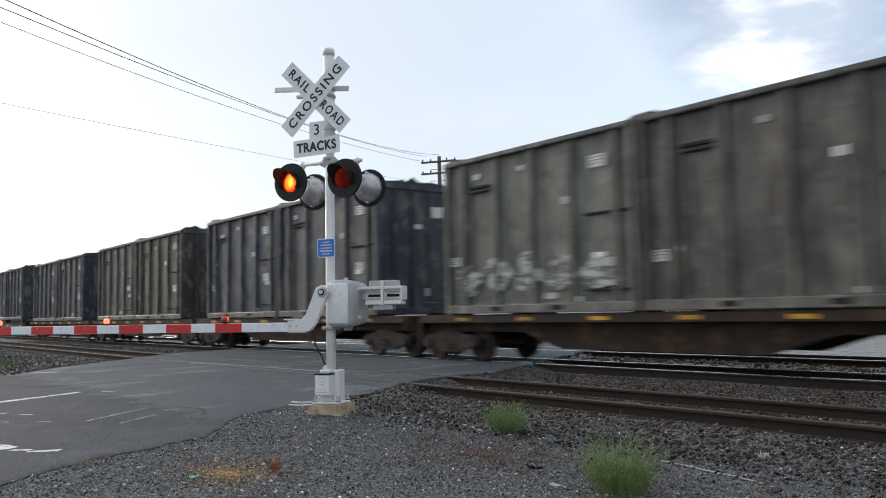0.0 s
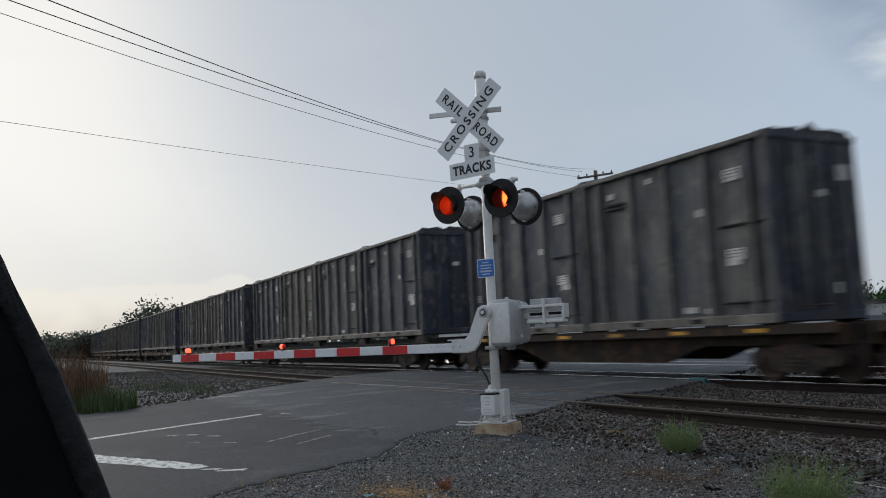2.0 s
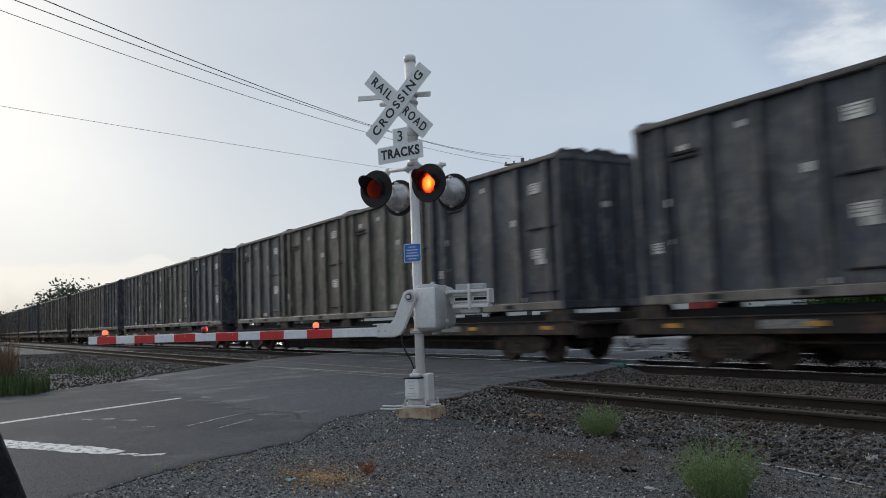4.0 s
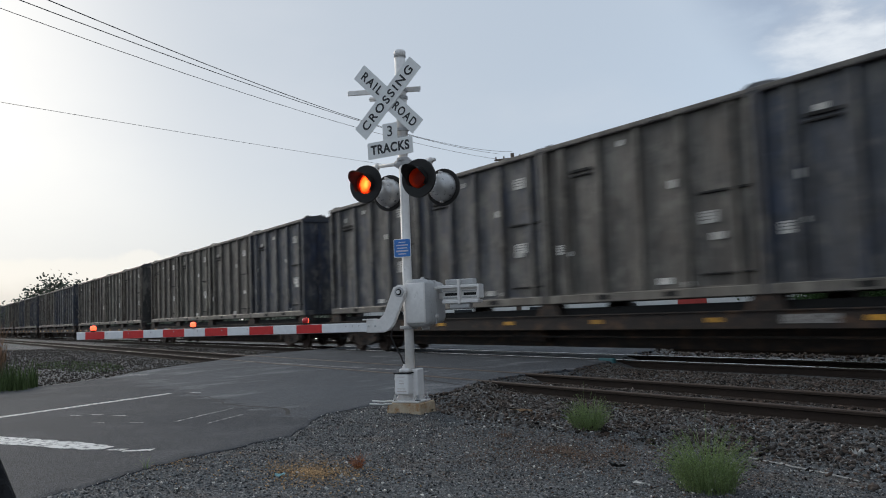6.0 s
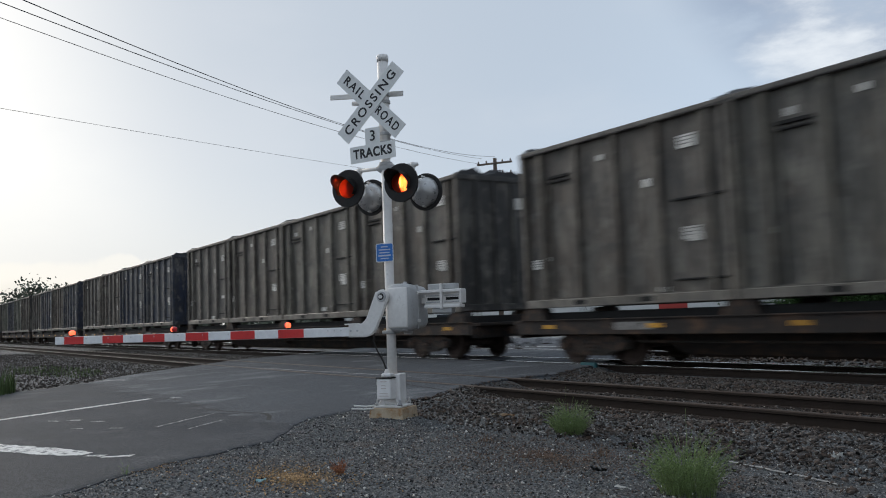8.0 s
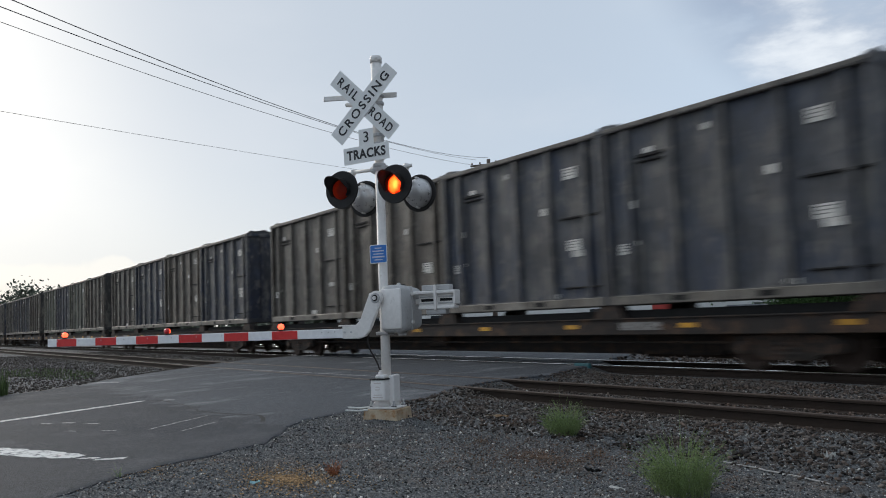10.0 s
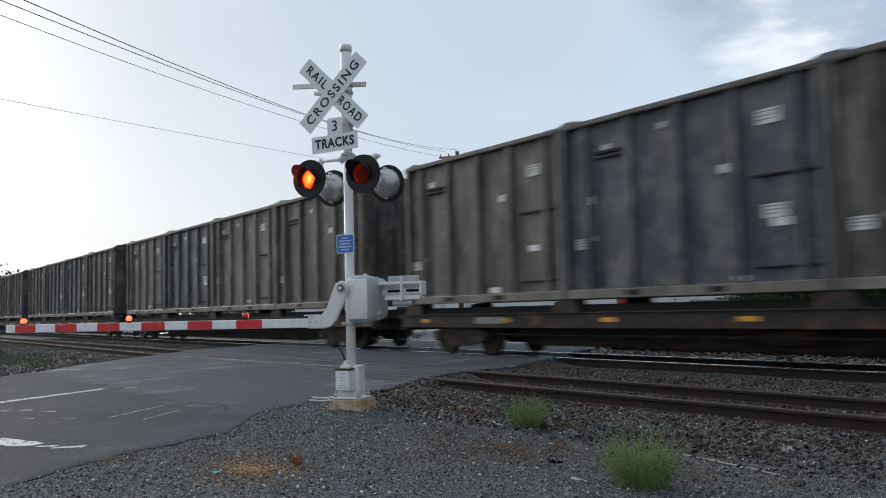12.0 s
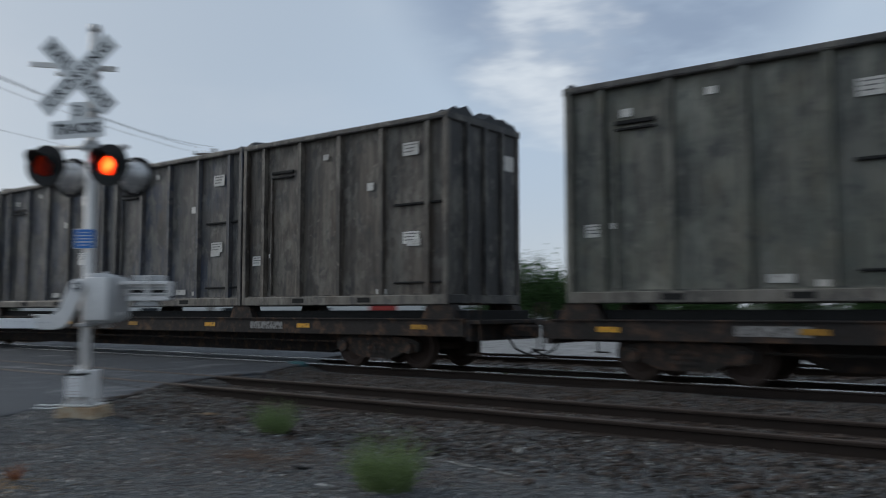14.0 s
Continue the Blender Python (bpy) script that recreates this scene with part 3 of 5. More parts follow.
def ragged(points, widths, amp, seed):
    """A worn painted band, its edges chipped."""
    bm = strip(points, widths)
    r = random.Random(seed)
    for v in bm.verts:
        v.co.x += r.uniform(-amp, amp)
        v.co.y += r.uniform(-amp, amp)
    return bm


def build_markings(road):
    part("centre_line", ragged([(-12.55, -9.4), (-14.52, -6.23), (-15.16, -5.31), (-15.80, -4.30)], [0.17, 0.17, 0.17, 0.13], 0.012, 3), "paint", road, "thin worn white centre line")
    part("line_end", ragged([(-15.55, -4.02), (-15.30, -3.90)], [0.10, 0.06], 0.02, 9), "worn_paint", road)
    part("stop_bar", ragged([(-13.3, -8.60), (-10.2, -7.00), (-9.60, -6.69), (-9.42, -6.60)], [0.40, 0.37, 0.32, 0.16], 0.035, 5), "paint", road, "chipped white stop bar")
    part("stop_bar_scrap", ragged([(-9.30, -6.62), (-9.14, -6.48)], [0.05, 0.12], 0.02, 6), "paint", road)
    part("stop_bar_scrap", ragged([(-9.06, -6.50), (-8.90, -6.24)], [0.08, 0.14], 0.02, 7), "paint", road)
    for x, y, w in ((-13.3, -6.38, 0.10), (-13.15, -6.12, 0.14), (-12.7, -5.9, 0.07), (-12.0, -6.3, 0.05), (-11.6, -5.9, 0.05)):
        part("paint_chip", ragged([(x, y), (x + 0.16, y + 0.13)], [w * 0.5, w], 0.02, int(-x * 10)), "worn_paint", road)
    part("paint_trace", ragged([(-11.16, -5.44), (-11.8, -4.75), (-12.2, -4.32)], [0.05, 0.05, 0.02], 0.012, 11), "worn_paint", road, "faint white paint trace")
    part("paint_trace", ragged([(-10.63, -5.18), (-11.24, -4.52)], [0.03, 0.045], 0.012, 12), "worn_paint", road)
    part("far_line", ragged([(-24.1, -0.05), (-22.94, 0.02), (-20.67, 0.20), (-18.71, 0.36), (-16.77, 0.50), (-14.9, 0.62)], [0.07, 0.10, 0.11, 0.10, 0.09, 0.06], 0.012, 13), "worn_paint", road,
         "faded white line beside the rail")
    part("side_line", ragged([(-22.6, -3.71), (-21.7, -3.36)], [0.08, 0.14], 0.02, 14), "worn_paint", road)
    part("crack", strip(jagged([(-17.54, -6.6), (-17.64, -5.78), (-18.0, -5.13), (-17.9, -4.57), (-17.3, -4.2)]), 0.06), "crack", road, "dark tar-filled crack")
    part("crack", strip(jagged([(-15.75, -4.25), (-15.4, -4.02), (-14.9, -4.05)], seed=2), 0.05), "crack", road)
    part("crack", strip(jagged([(-14.4, -4.05), (-13.79, -4.11), (-12.9, -4.22)], seed=3), 0.028), "crack", road)
    part("crack", strip(jagged([(-12.9, -4.22), (-12.29, -4.15), (-11.47, -3.86), (-11.1, -3.9), (-10.66, -4.08)], seed=5), 0.06), "crack", road, "dark tar-filled crack")
    part("crack", strip(jagged([(-14.2, -8.2), (-13.0, -6.4), (-12.3, -5.9)], seed=4), 0.016), "crack", road)
    part("crack", strip(jagged([(-13.6, -0.35), (-12.6, -0.62), (-11.6, -0.75)], seed=6), 0.05), "crack", road)


# ---- tracks ----
def rail_profile():
    return [(-0.07, -0.17), (0.07, -0.17), (0.07, -0.158), (0.012, -0.14), (0.011, -0.05), (0.036, -0.036), (0.036, -0.006), (0.028, 0.0),
            (-0.028, 0.0), (-0.036, -0.006), (-0.036, -0.036), (-0.011, -0.05), (-0.012, -0.14), (-0.07, -0.158)]


def build_tracks():
    tie_bm = box(-0.115, 0.115, -1.3, 1.3, -0.33, -0.165, 0.012)
    tie_me = mesh_of("tie", tie_bm, "tie")
    plate_me = mesh_of("tie_plate", box(-0.09, 0.09, -0.17, 0.17, -0.166, -0.150, 0.004), "rust")
    r = random.Random(3)
    for n, y0 in enumerate(TRACKS):
        tr = thing("track", ("rusty little-used siding track in dark ballast", "main track with polished rails that carries the train", "far main track with polished rails")[n], "railway track",
                   kind="structure")
        tr.name = f"track_{n + 1}"
        for y in (y0, y0 + GAUGE):
            bm = bmesh.new()
            prism([(y + a, b) for a, b in rail_profile()], (-420, 160), "x", bm)
            part("rail", bm, "rust", tr)
            top = box(-420, 160, y - 0.0375, y + 0.0375, -0.015, 0.004, 0.003)
            part("rail_head", top, "dulltop" if n == 0 else "railtop", tr, "dull brown running face" if n == 0 else "polished running face")
        near = range(-30, 14) if n == 0 else range(-34, 10)
        for i in near:
            x = i * 0.53 + r.uniform(-0.03, 0.03)
            p = Vector((x, y0 + 0.7, 0))
            if road_left(p.dot(D)) - 0.3 < p.dot(U) < road_right(p.dot(D)) + 0.3:
                continue
            part("tie", tie_me, "tie", tr, m=pose(x, y0 + GAUGE / 2, r.uniform(-0.012, 0.004), 0, 0, r.uniform(-1.5, 1.5)))
            if n == 0:
                for y in (y0, y0 + GAUGE):
                    part("tie_plate", plate_me, "rust", tr, m=pose(x, y, 0.0))
        # rubber filler along the rails where the road crosses
        for y in (y0, y0 + GAUGE):
            for off in (-0.085, 0.085):
                s0, s1 = -30.0, -8.0
                xr = [x for x in (s0 + 0.05 * i for i in range(500)) if road_left(Vector((x, y, 0)).dot(D)) < Vector((x, y, 0)).dot(U) < road_right(Vector((x, y, 0)).dot(D)) - 0.1]
                part("flangeway", box(min(xr), max(xr), y + off - 0.03, y + off + 0.03, -0.05, -0.003), "crack", tr)
    post = thing("rail_marker", "teal-painted steel end of a rail joint bar at the crossing", "marker", pose(-14.05, 4.78, -0.045))
    part("bar", box(-0.24, 0.24, -0.05, 0.05, -0.03, 0.10, 0.02), "teal", post)


def on_road(x, y, margin=0.0):
    s, u = -x * math.sin(SKEW) + y * math.cos(SKEW), x * math.cos(SKEW) + y * math.sin(SKEW)
    return road_left(s) - margin < u < road_right(s) + margin


def build_stones():
    rng = np.random.default_rng(11)

    def scatter(n, x0, x1, y0, y1, keep):
        p = np.stack([rng.uniform(x0, x1, n), rng.uniform(y0, y1, n)], 1)
        return np.array([q for q in p if keep(*q)])

    def free(x, y):
        return not on_road(x, y, 0.02) and math.hypot(x, y + 8.35) > 3.0

    fine = scatter(98000, -12.5, -1.0, -8.2, -1.6, lambda x, y: (free(x, y) or (not on_road(x, y, -0.30 * rng.random() ** 2) and math.hypot(x, y + 8.35) > 3.0)) and rng.random() < (1 if y < -2.8 else 0.5))
    z = np.array([ground_z(*q) for q in fine]) + 0.003
    rocks("gravel_stones", fine, z, 0.0045 + 0.0095 * rng.random(len(fine)) ** 2, "stones", "loose dark grey gravel stones on the shoulder", 1)
    coarse = scatter(50000, -16.0, 1.5, -2.9, 4.6, lambda x, y: free(x, y) and rng.random() < min(1, (y + 2.9) / 1.2) and min(abs(y), abs(y - GAUGE)) > 0.09)
    z = np.array([ground_z(*q) for q in coarse]) + 0.008 + 0.022 * rng.random(len(coarse))
    rocks("ballast_stones", coarse, z, 0.009 + 0.022 * rng.random(len(coarse)) ** 1.4, "ballast", "angular dark ballast stones between the rails", 2, flat=0.42)
    far = scatter(52000, -60, -14, -15, 4.6, lambda x, y: free(x, y) and min(abs(y), abs(y - GAUGE)) > 0.1)
    z = np.array([ground_z(*q) for q in far]) + 0.015
    rocks("far_ballast", far, z, 0.010 + 0.024 * rng.random(len(far)), "bank", "dark ballast stones across the road", 3)
    mid = scatter(4500, -24, 2, 6.7, 13.0, free)
    z = np.array([ground_z(*q) for q in mid]) + 0.015
    rocks("back_ballast", mid, z, 0.03 + 0.04 * rng.random(len(mid)), "ballast", "dark ballast stones between the far tracks", 4)
    pale = scatter(9500, -12, -1, -7.5, 3, free)
    z = np.array([ground_z(*q) for q in pale]) + 0.015
    rocks("pale_stones", pale, z, 0.004 + 0.012 * rng.random(len(pale)) ** 5, "pale_stone", "scattered pale stones and chips of litter in the gravel", 5)

    def flakes(name, n, cx, cy, rx, ry, size, label, seed):
        g = np.random.default_rng(seed)
        a, rad = g.uniform(0, 2 * np.pi, n), np.abs(g.normal(0, 0.5, n))
        xy = np.stack([cx + rx * rad * np.cos(a), cy + ry * rad * np.sin(a)], 1)
        xy = np.array([q for q in xy if free(*q)])
        zz = np.array([ground_z(*q) for q in xy]) + 0.012 + 0.006 * g.random(len(xy))
        rocks(name, xy, zz, size * (0.4 + g.random(len(xy))), "straw" if seed < 8 else "brown_bits", label, seed, flat=0.3)
    flakes("straw_litter", 2600, -6.75, -5.45, 1.0, 0.55, 0.008, "tan straw and dead leaves scattered on the gravel", 6)
    flakes("edge_litter", 700, -8.3, -6.35, 1.2, 0.5, 0.008, "dry brown leaf bits along the asphalt edge", 7)
    flakes("brown_litter", 7000, -6.0, -3.3, 3.1, 1.7, 0.007, "brown plant bits between the weeds", 8)


build_ground()
ROAD = build_road()
build_markings(ROAD)
build_tracks()
build_stones()


# ---- the crossing signal ----
FLASHERS = []        # (turning light, its place, the side that it flashes with)
MAST = Vector((-9.593, -2.829, 0))
SIGNAL_POSE = Matrix.Translation(MAST) @ pose(0, 0, 0, 0, 0, 32.1)   # local x: along the arm to the right; local -y: towards the traffic


def plate(w, h, t=0.004, r=0.012, seg=3):
    """An upright sheet with rounded corners, face towards -y."""
    pts = []
    for cx, cz, a0 in ((w / 2 - r, h / 2 - r, 0), (-w / 2 + r, h / 2 - r, 90), (-w / 2 + r, -h / 2 + r, 180), (w / 2 - r, -h / 2 + r, 270)):
        for k in range(seg + 1):
            a = radians(a0 + 90 * k / seg)
            pts.append((cx + r * math.cos(a), cz + r * math.sin(a)))
    return prism(pts, (0, t), "y")


def lamp_unit(parent, m, lit, name="flasher_lamp"):
    """A flashing lamp: black round target, hood over a red glass lens, hollow silver housing behind; lit ones hold an
    added disc that turns to imitate switching.
    """
    ring = lathe([(0.132, -0.012), (0.245, -0.012), (0.25, 0.0), (0.25, 0.012), (0.24, 0.018), (0.132, 0.018)], 36)
    bmesh.ops.delete(ring, geom=[f for f in ring.faces if len(f.verts) > 4], context="FACES")
    bmesh.ops.bridge_loops(ring, edges=[e for e in ring.edges if e.is_boundary])
    bmesh.ops.recalc_face_normals(ring, faces=ring.faces[:])
    lamp = part(name, ring, "black", parent, "round black backing plate", m)
    shell = lathe([(0.198, 0.018), (0.195, 0.040), (0.182, 0.085), (0.158, 0.125), (0.122, 0.160), (0.075, 0.186), (0.02, 0.198)], 30)
    bmesh.ops.delete(shell, geom=[f for f in shell.faces if len(f.verts) > 4 and f.calc_center_median().y < 0.1], context="FACES")
    part("housing", shell, "dome", lamp, "domed silver housing", smooth=True)
    # added black cup, keeps the turned-away glow from filling the housing
    liner = lathe([(0.136, 0.0185), (0.146, 0.06), (0.13, 0.108), (0.09, 0.138), (0.02, 0.15)], 24)
    bmesh.ops.delete(liner, geom=[f for f in liner.faces if len(f.verts) > 4 and f.calc_center_median().y < 0.05], context="FACES")
    part("liner", liner, "slot", lamp, "added black cup that takes up the glow inside")
    part("latch", box(-0.012, 0.012, 0.02, 0.10, 0.185, 0.21, 0.004), "galv", lamp)
    part("latch", box(-0.012, 0.012, 0.02, 0.10, -0.21, -0.185, 0.004), "galv", lamp)
    bm = bmesh.new()
    n, rings = 30, []
    for d, r in ((-0.012, 0.140), (-0.15, 0.143), (-0.29, 0.146)):
        rings.append([bm.verts.new((r * math.cos(a), d * (0.30 + 0.70 * max(0.0, math.sin(a)) ** 0.7) if d < -0.1 else d, r * math.sin(a)))
                      for a in (radians(-40 + 260 * k / n) for k in range(n + 1))])
    for p, q in zip(rings, rings[1:]):
        for k in range(n):
            bm.faces.new((p[k], p[k + 1], q[k + 1], q[k]))
    bmesh.ops.solidify(bm, geom=bm.faces[:], thickness=0.005)
    part("hood", bm, "hood", lamp, "black visor hood", smooth=True)
    part("lens", lathe([(0.131, -0.004), (0.131, -0.018), (0.122, -0.034), (0.10, -0.046), (0.05, -0.055), (0.012, -0.057)], 32), "lens", lamp, "red glass lens", smooth=True)
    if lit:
        # added disc, glowing in front and black behind, stands for the switched bulb
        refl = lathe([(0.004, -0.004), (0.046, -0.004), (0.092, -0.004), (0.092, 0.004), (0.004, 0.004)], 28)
        ob = part("reflector", refl, "lit", lamp, "added disc, bright face and black back, for the flashing bulb", pose(0, 0.045, 0))
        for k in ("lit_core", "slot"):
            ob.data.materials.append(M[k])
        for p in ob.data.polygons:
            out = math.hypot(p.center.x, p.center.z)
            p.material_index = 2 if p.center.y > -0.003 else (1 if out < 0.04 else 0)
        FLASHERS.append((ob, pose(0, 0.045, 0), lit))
    return lamp


def build_signal():
    sig = thing("crossing_signal", "silver railroad crossing signal with crossbuck, red flashers and lowered gate", "crossing signal", SIGNAL_POSE)
    # foundation and base
    f = box(-0.26, 0.26, -0.23, 0.23, -0.25, 0.045, 0.012, seg=2)
    for v in f.verts:
        if v.co.z > 0:
            v.co.x *= 0.90
            v.co.y *= 0.90
        v.co += 0.008 * Vector((noise.noise(v.co * 9), noise.noise(v.co * 9 + Vector((5, 0, 0))), noise.noise(v.co * 7)))
    part("foundation", f, "concrete", sig, "stained tan concrete footing")
    base = part("base", box(-0.20, 0.20, -0.17, 0.17, 0.048, 0.078, 0.008), "whitebox", sig)
    for x in (-0.165, 0.165):
        for y in (-0.135, 0.135):
            bolt = part("bolt", lathe([(0.024, 0.0), (0.024, 0.03), (0.013, 0.032), (0.013, 0.07)], 6, "z"), "cast", base, m=pose(x, y, 0.078))
            part("washer", lathe([(0.034, -0.002), (0.034, 0.006)], 12, "z"), "slot", bolt)
    for a in (45, 135, 225, 315):
        part("gusset", prism([(0.055, 0.0), (0.21, 0.0), (0.20, 0.02), (0.075, 0.19), (0.055, 0.19)], (-0.009, 0.009), "y"), "whitebox", base, m=pose(0, 0, 0.076, 0, 0, a))
    part("shoe", lathe([(0.12, 0.076), (0.115, 0.12), (0.09, 0.17), (0.085, 0.36), (0.07, 0.37)], 20, "z"), "whitebox", base, smooth=True)
    jb = part("junction_box", box(-0.105, 0.105, -0.25, -0.09, 0.155, 0.425, 0.022, seg=3), "whitebox", sig, "white steel junction box with faded writing")
    part("door_edge", box(-0.092, 0.092, -0.256, -0.249, 0.170, 0.410, 0.004), "whitebox", jb)
    for i, (w, z) in enumerate(((0.05, 0.385), (0.03, 0.335), (0.035, 0.30), (0.06, 0.235), (0.07, 0.205))):
        part("faded_writing", box(-w, w, -0.2585, -0.2565, z - 0.004, z + 0.004), "faint_ink", jb)
    part("box_lid", box(-0.113, 0.113, -0.258, -0.085, 0.422, 0.437, 0.004), "slot", jb)
    part("conduit_cap", box(-0.06, 0.08, -0.20, -0.10, 0.437, 0.485, 0.012), "whitebox", jb)
    part("conduit_nut", lathe([(0.036, 0.485), (0.036, 0.515), (0.022, 0.518), (0.022, 0.54)], 8, "z"), "galv", jb, m=pose(0.0, -0.15, 0))
    part("hinge", box(-0.111, -0.103, -0.24, -0.20, 0.20, 0.24, 0.003), "cast", jb)
    part("hinge", box(-0.111, -0.103, -0.24, -0.20, 0.34, 0.38, 0.003), "cast", jb)
    part("terminal_box", box(0.085, 0.165, -0.12, 0.06, 0.13, 0.475, 0.014, seg=2), "whitebox", sig, "grey-white terminal box")
    for y, z in ((-0.16, 0.075), (-0.22, 0.045)):
        part("conduit_stub", tube([(-0.17, y, z), (-0.30, y - 0.02, z - 0.012), (-0.47, y - 0.04, z - 0.004)], 0.011, 8), "litter", sig, "thin white plastic conduit sticking out of the base")
    # mast
    part("mast", tube([(0, 0, 0.05), (0, 0, 1.3), (0, 0, 3.4)], 0.062, 20), "galv", sig, "painted silver mast", smooth=True)
    part("upper_mast", tube([(0, 0, 3.3), (0, 0, 4.62)], 0.073, 20), "galv", sig, smooth=True)
    part("mast_cap", lathe([(0.078, 4.60), (0.080, 4.67), (0.07, 4.695), (0.02, 4.70)], 20, "z"), "galv", sig, smooth=True)
    for z in (3.22, 3.5, 3.62, 4.05, 4.15):
        part("clamp", lathe([(0.083, z - 0.022), (0.088, z - 0.015), (0.088, z + 0.015), (0.083, z + 0.022)], 16, "z"), "cast", sig)
    # crossbuck
    cb = part("crossbuck", plate(0.2, 0.2), "galv", sig, "white crossbuck sign with black letters", pose(-0.145, -0.10, 4.04))
    for ang, y, words in ((45, -0.014, (("CROSSING", 0.0),)), (-45, -0.004, (("RAIL", -0.34), ("ROAD", 0.34)))):
        bl = part("blade", plate(1.22, 0.235, 0.005), "sign", cb, m=pose(0, y, 0, 0, -ang, 0))
        for w, at in words:
            tx = lettering(w, 0.165, "ink", bl, pose(at, -0.003, 0.0, 90, 0, 0), bold=0.003, spacing=1.3)
            wide = {"CROSSING": 1.04, "RAIL": 0.38, "ROAD": 0.42}[w] / max(1e-3, tx.dimensions.x)
            tx.matrix_basis = tx.matrix_basis @ Matrix.Diagonal((wide, 1, 1, 1))
    br = part("crossbuck_bracket", box(-0.565, 0.565, -0.012, 0.012, -0.035, 0.035, 0.006), "galv", sig, "flat steel bracket across the mast", pose(-0.31, 0.075, 4.205, 0, 5, 0))
    part("bracket_stub", tube([(-0.2, 0.0, -0.10), (0.3, 0, -0.12)], 0.03, 8), "galv", br)
    # number-of-tracks signs
    s3 = part("track_count_sign", plate(0.22, 0.23), "sign", sig, "small white sign with a black numeral", pose(-0.13, -0.105, 3.595, 0, -1, 0))
    lettering("3", 0.20, "ink", s3, pose(0, -0.003, 0, 90, 0, 0), bold=0.001)
    st = part("tracks_sign", plate(0.68, 0.225), "sign", sig, "white sign with bold black letters", pose(-0.13, -0.115, 3.375, 0, -2.5, 0))
    tx = lettering("TRACKS", 0.17, "ink", st, pose(0, -0.003, 0, 90, 0, 0), bold=0.006, spacing=1.1)
    tx.matrix_basis = tx.matrix_basis @ Matrix.Diagonal((0.58 / max(1e-3, tx.dimensions.x), 1, 1, 1))
    # blue notice
    nb = part("emergency_notice", plate(0.255, 0.245, 0.004, 0.02), "sign", sig, "blue notice with rows of pale writing", pose(-0.005, -0.10, 2.04))
    part("notice_face", plate(0.235, 0.225, 0.003, 0.016), "blue", nb, m=pose(0, -0.004, 0))
    for i, (w, h) in enumerate(((0.10, 0.012), (0.17, 0.014), (0.15, 0.014), (0.18, 0.020), (0.12, 0.014))):
        part("writing_bar", box(-w / 2, w / 2, -0.0065, -0.003, 0.075 - 0.038 * i - h / 2, 0.075 - 0.038 * i + h / 2), "sign_text", nb)
    # flashers
    arm = part("lamp_arm", tube([(-0.47, 0, 3.17), (0.47, 0, 3.17)], 0.024, 10), "galv", sig, "horizontal conduit that carries the lamps", smooth=True)
    part("arm_hub", lathe([(0.03, -0.13), (0.05, -0.10), (0.072, -0.06), (0.072, 0.06), (0.05, 0.10), (0.03, 0.13)], 16, "x"), "cast", arm, m=pose(0, 0, 3.17))
    for x in (-0.40, 0.40):
        part("elbow_cap", lathe([(0.012, 3.128), (0.036, 3.135), (0.042, 3.165), (0.036, 3.195), (0.014, 3.208)], 12, "z"), "galv", arm, m=pose(x, 0, 0), smooth=True)
        part("elbow", tube([(x, 0, 3.17), (x, 0, 3.10), (x, 0, 2.93)], 0.026, 10), "galv", arm)
        for y in (-0.16, 0.16):
            part("lamp_bracket", tube([(x, 0, 3.02), (x, y * 0.7, 2.98), (x, y * 1.35, 2.90)], 0.02, 8), "galv", arm)
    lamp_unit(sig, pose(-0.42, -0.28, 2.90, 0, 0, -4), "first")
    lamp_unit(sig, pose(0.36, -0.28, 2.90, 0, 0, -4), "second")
    lamp_unit(sig, pose(-0.38, 0.28, 2.84, 0, 0, 176), "")
    lamp_unit(sig, pose(0.44, 0.28, 2.84, 0, 0, 176), "")
    # gate mechanism
    hull = box(0.02, 0.36, -0.17, 0.44, 1.01, 1.625, 0.085, seg=5)
    for v in hull.verts:
        # the crown falls towards the rear, the belly tapers in
        if v.co.z > 1.3:
            v.co.z -= 0.10 * max(0.0, v.co.y - 0.02)
        else:
            v.co.x += 0.04 * (v.co.x - 0.19) * (v.co.z - 1.3)
            v.co.z += 0.12 * max(0.0, v.co.y - 0.05)
    mech = part("gate_mechanism", hull, "cast", sig, "rounded cast grey gate machine housing", smooth=True)
    cover = box(0.045, 0.335, -0.185, -0.15, 1.06, 1.575, 0.016, seg=2)
    part("cover", cover, "galv", mech, "smooth pale front cover", smooth=True)
    seam = box(0.016, 0.364, 0.085, 0.105, 1.04, 1.606, 0.006)
    part("cover_flange", seam, "cast", mech)
    for z in (1.14, 1.50):
        part("latch", box(0.36, 0.382, 0.05, 0.12, z - 0.02, z + 0.02, 0.006), "galv", mech)
    part("lifting_lug", lathe([(0.03, 1.59), (0.035, 1.63), (0.015, 1.655)], 10, "z"), "cast", mech, m=pose(0.2, 0.05, 0))
    part("lug_strap", box(0.12, 0.30, 0.02, 0.05, 1.61, 1.632, 0.006), "slot", mech)
    part("drain_boss", lathe([(0.05, 0.97), (0.06, 1.0), (0.06, 1.05)], 12, "z"), "cast", mech, m=pose(0.19, 0.12, 0))
    part("mast_clamp", box(-0.09, 0.09, -0.09, 0.10, 0.985, 1.03, 0.01), "cast", mech)
    pts = []
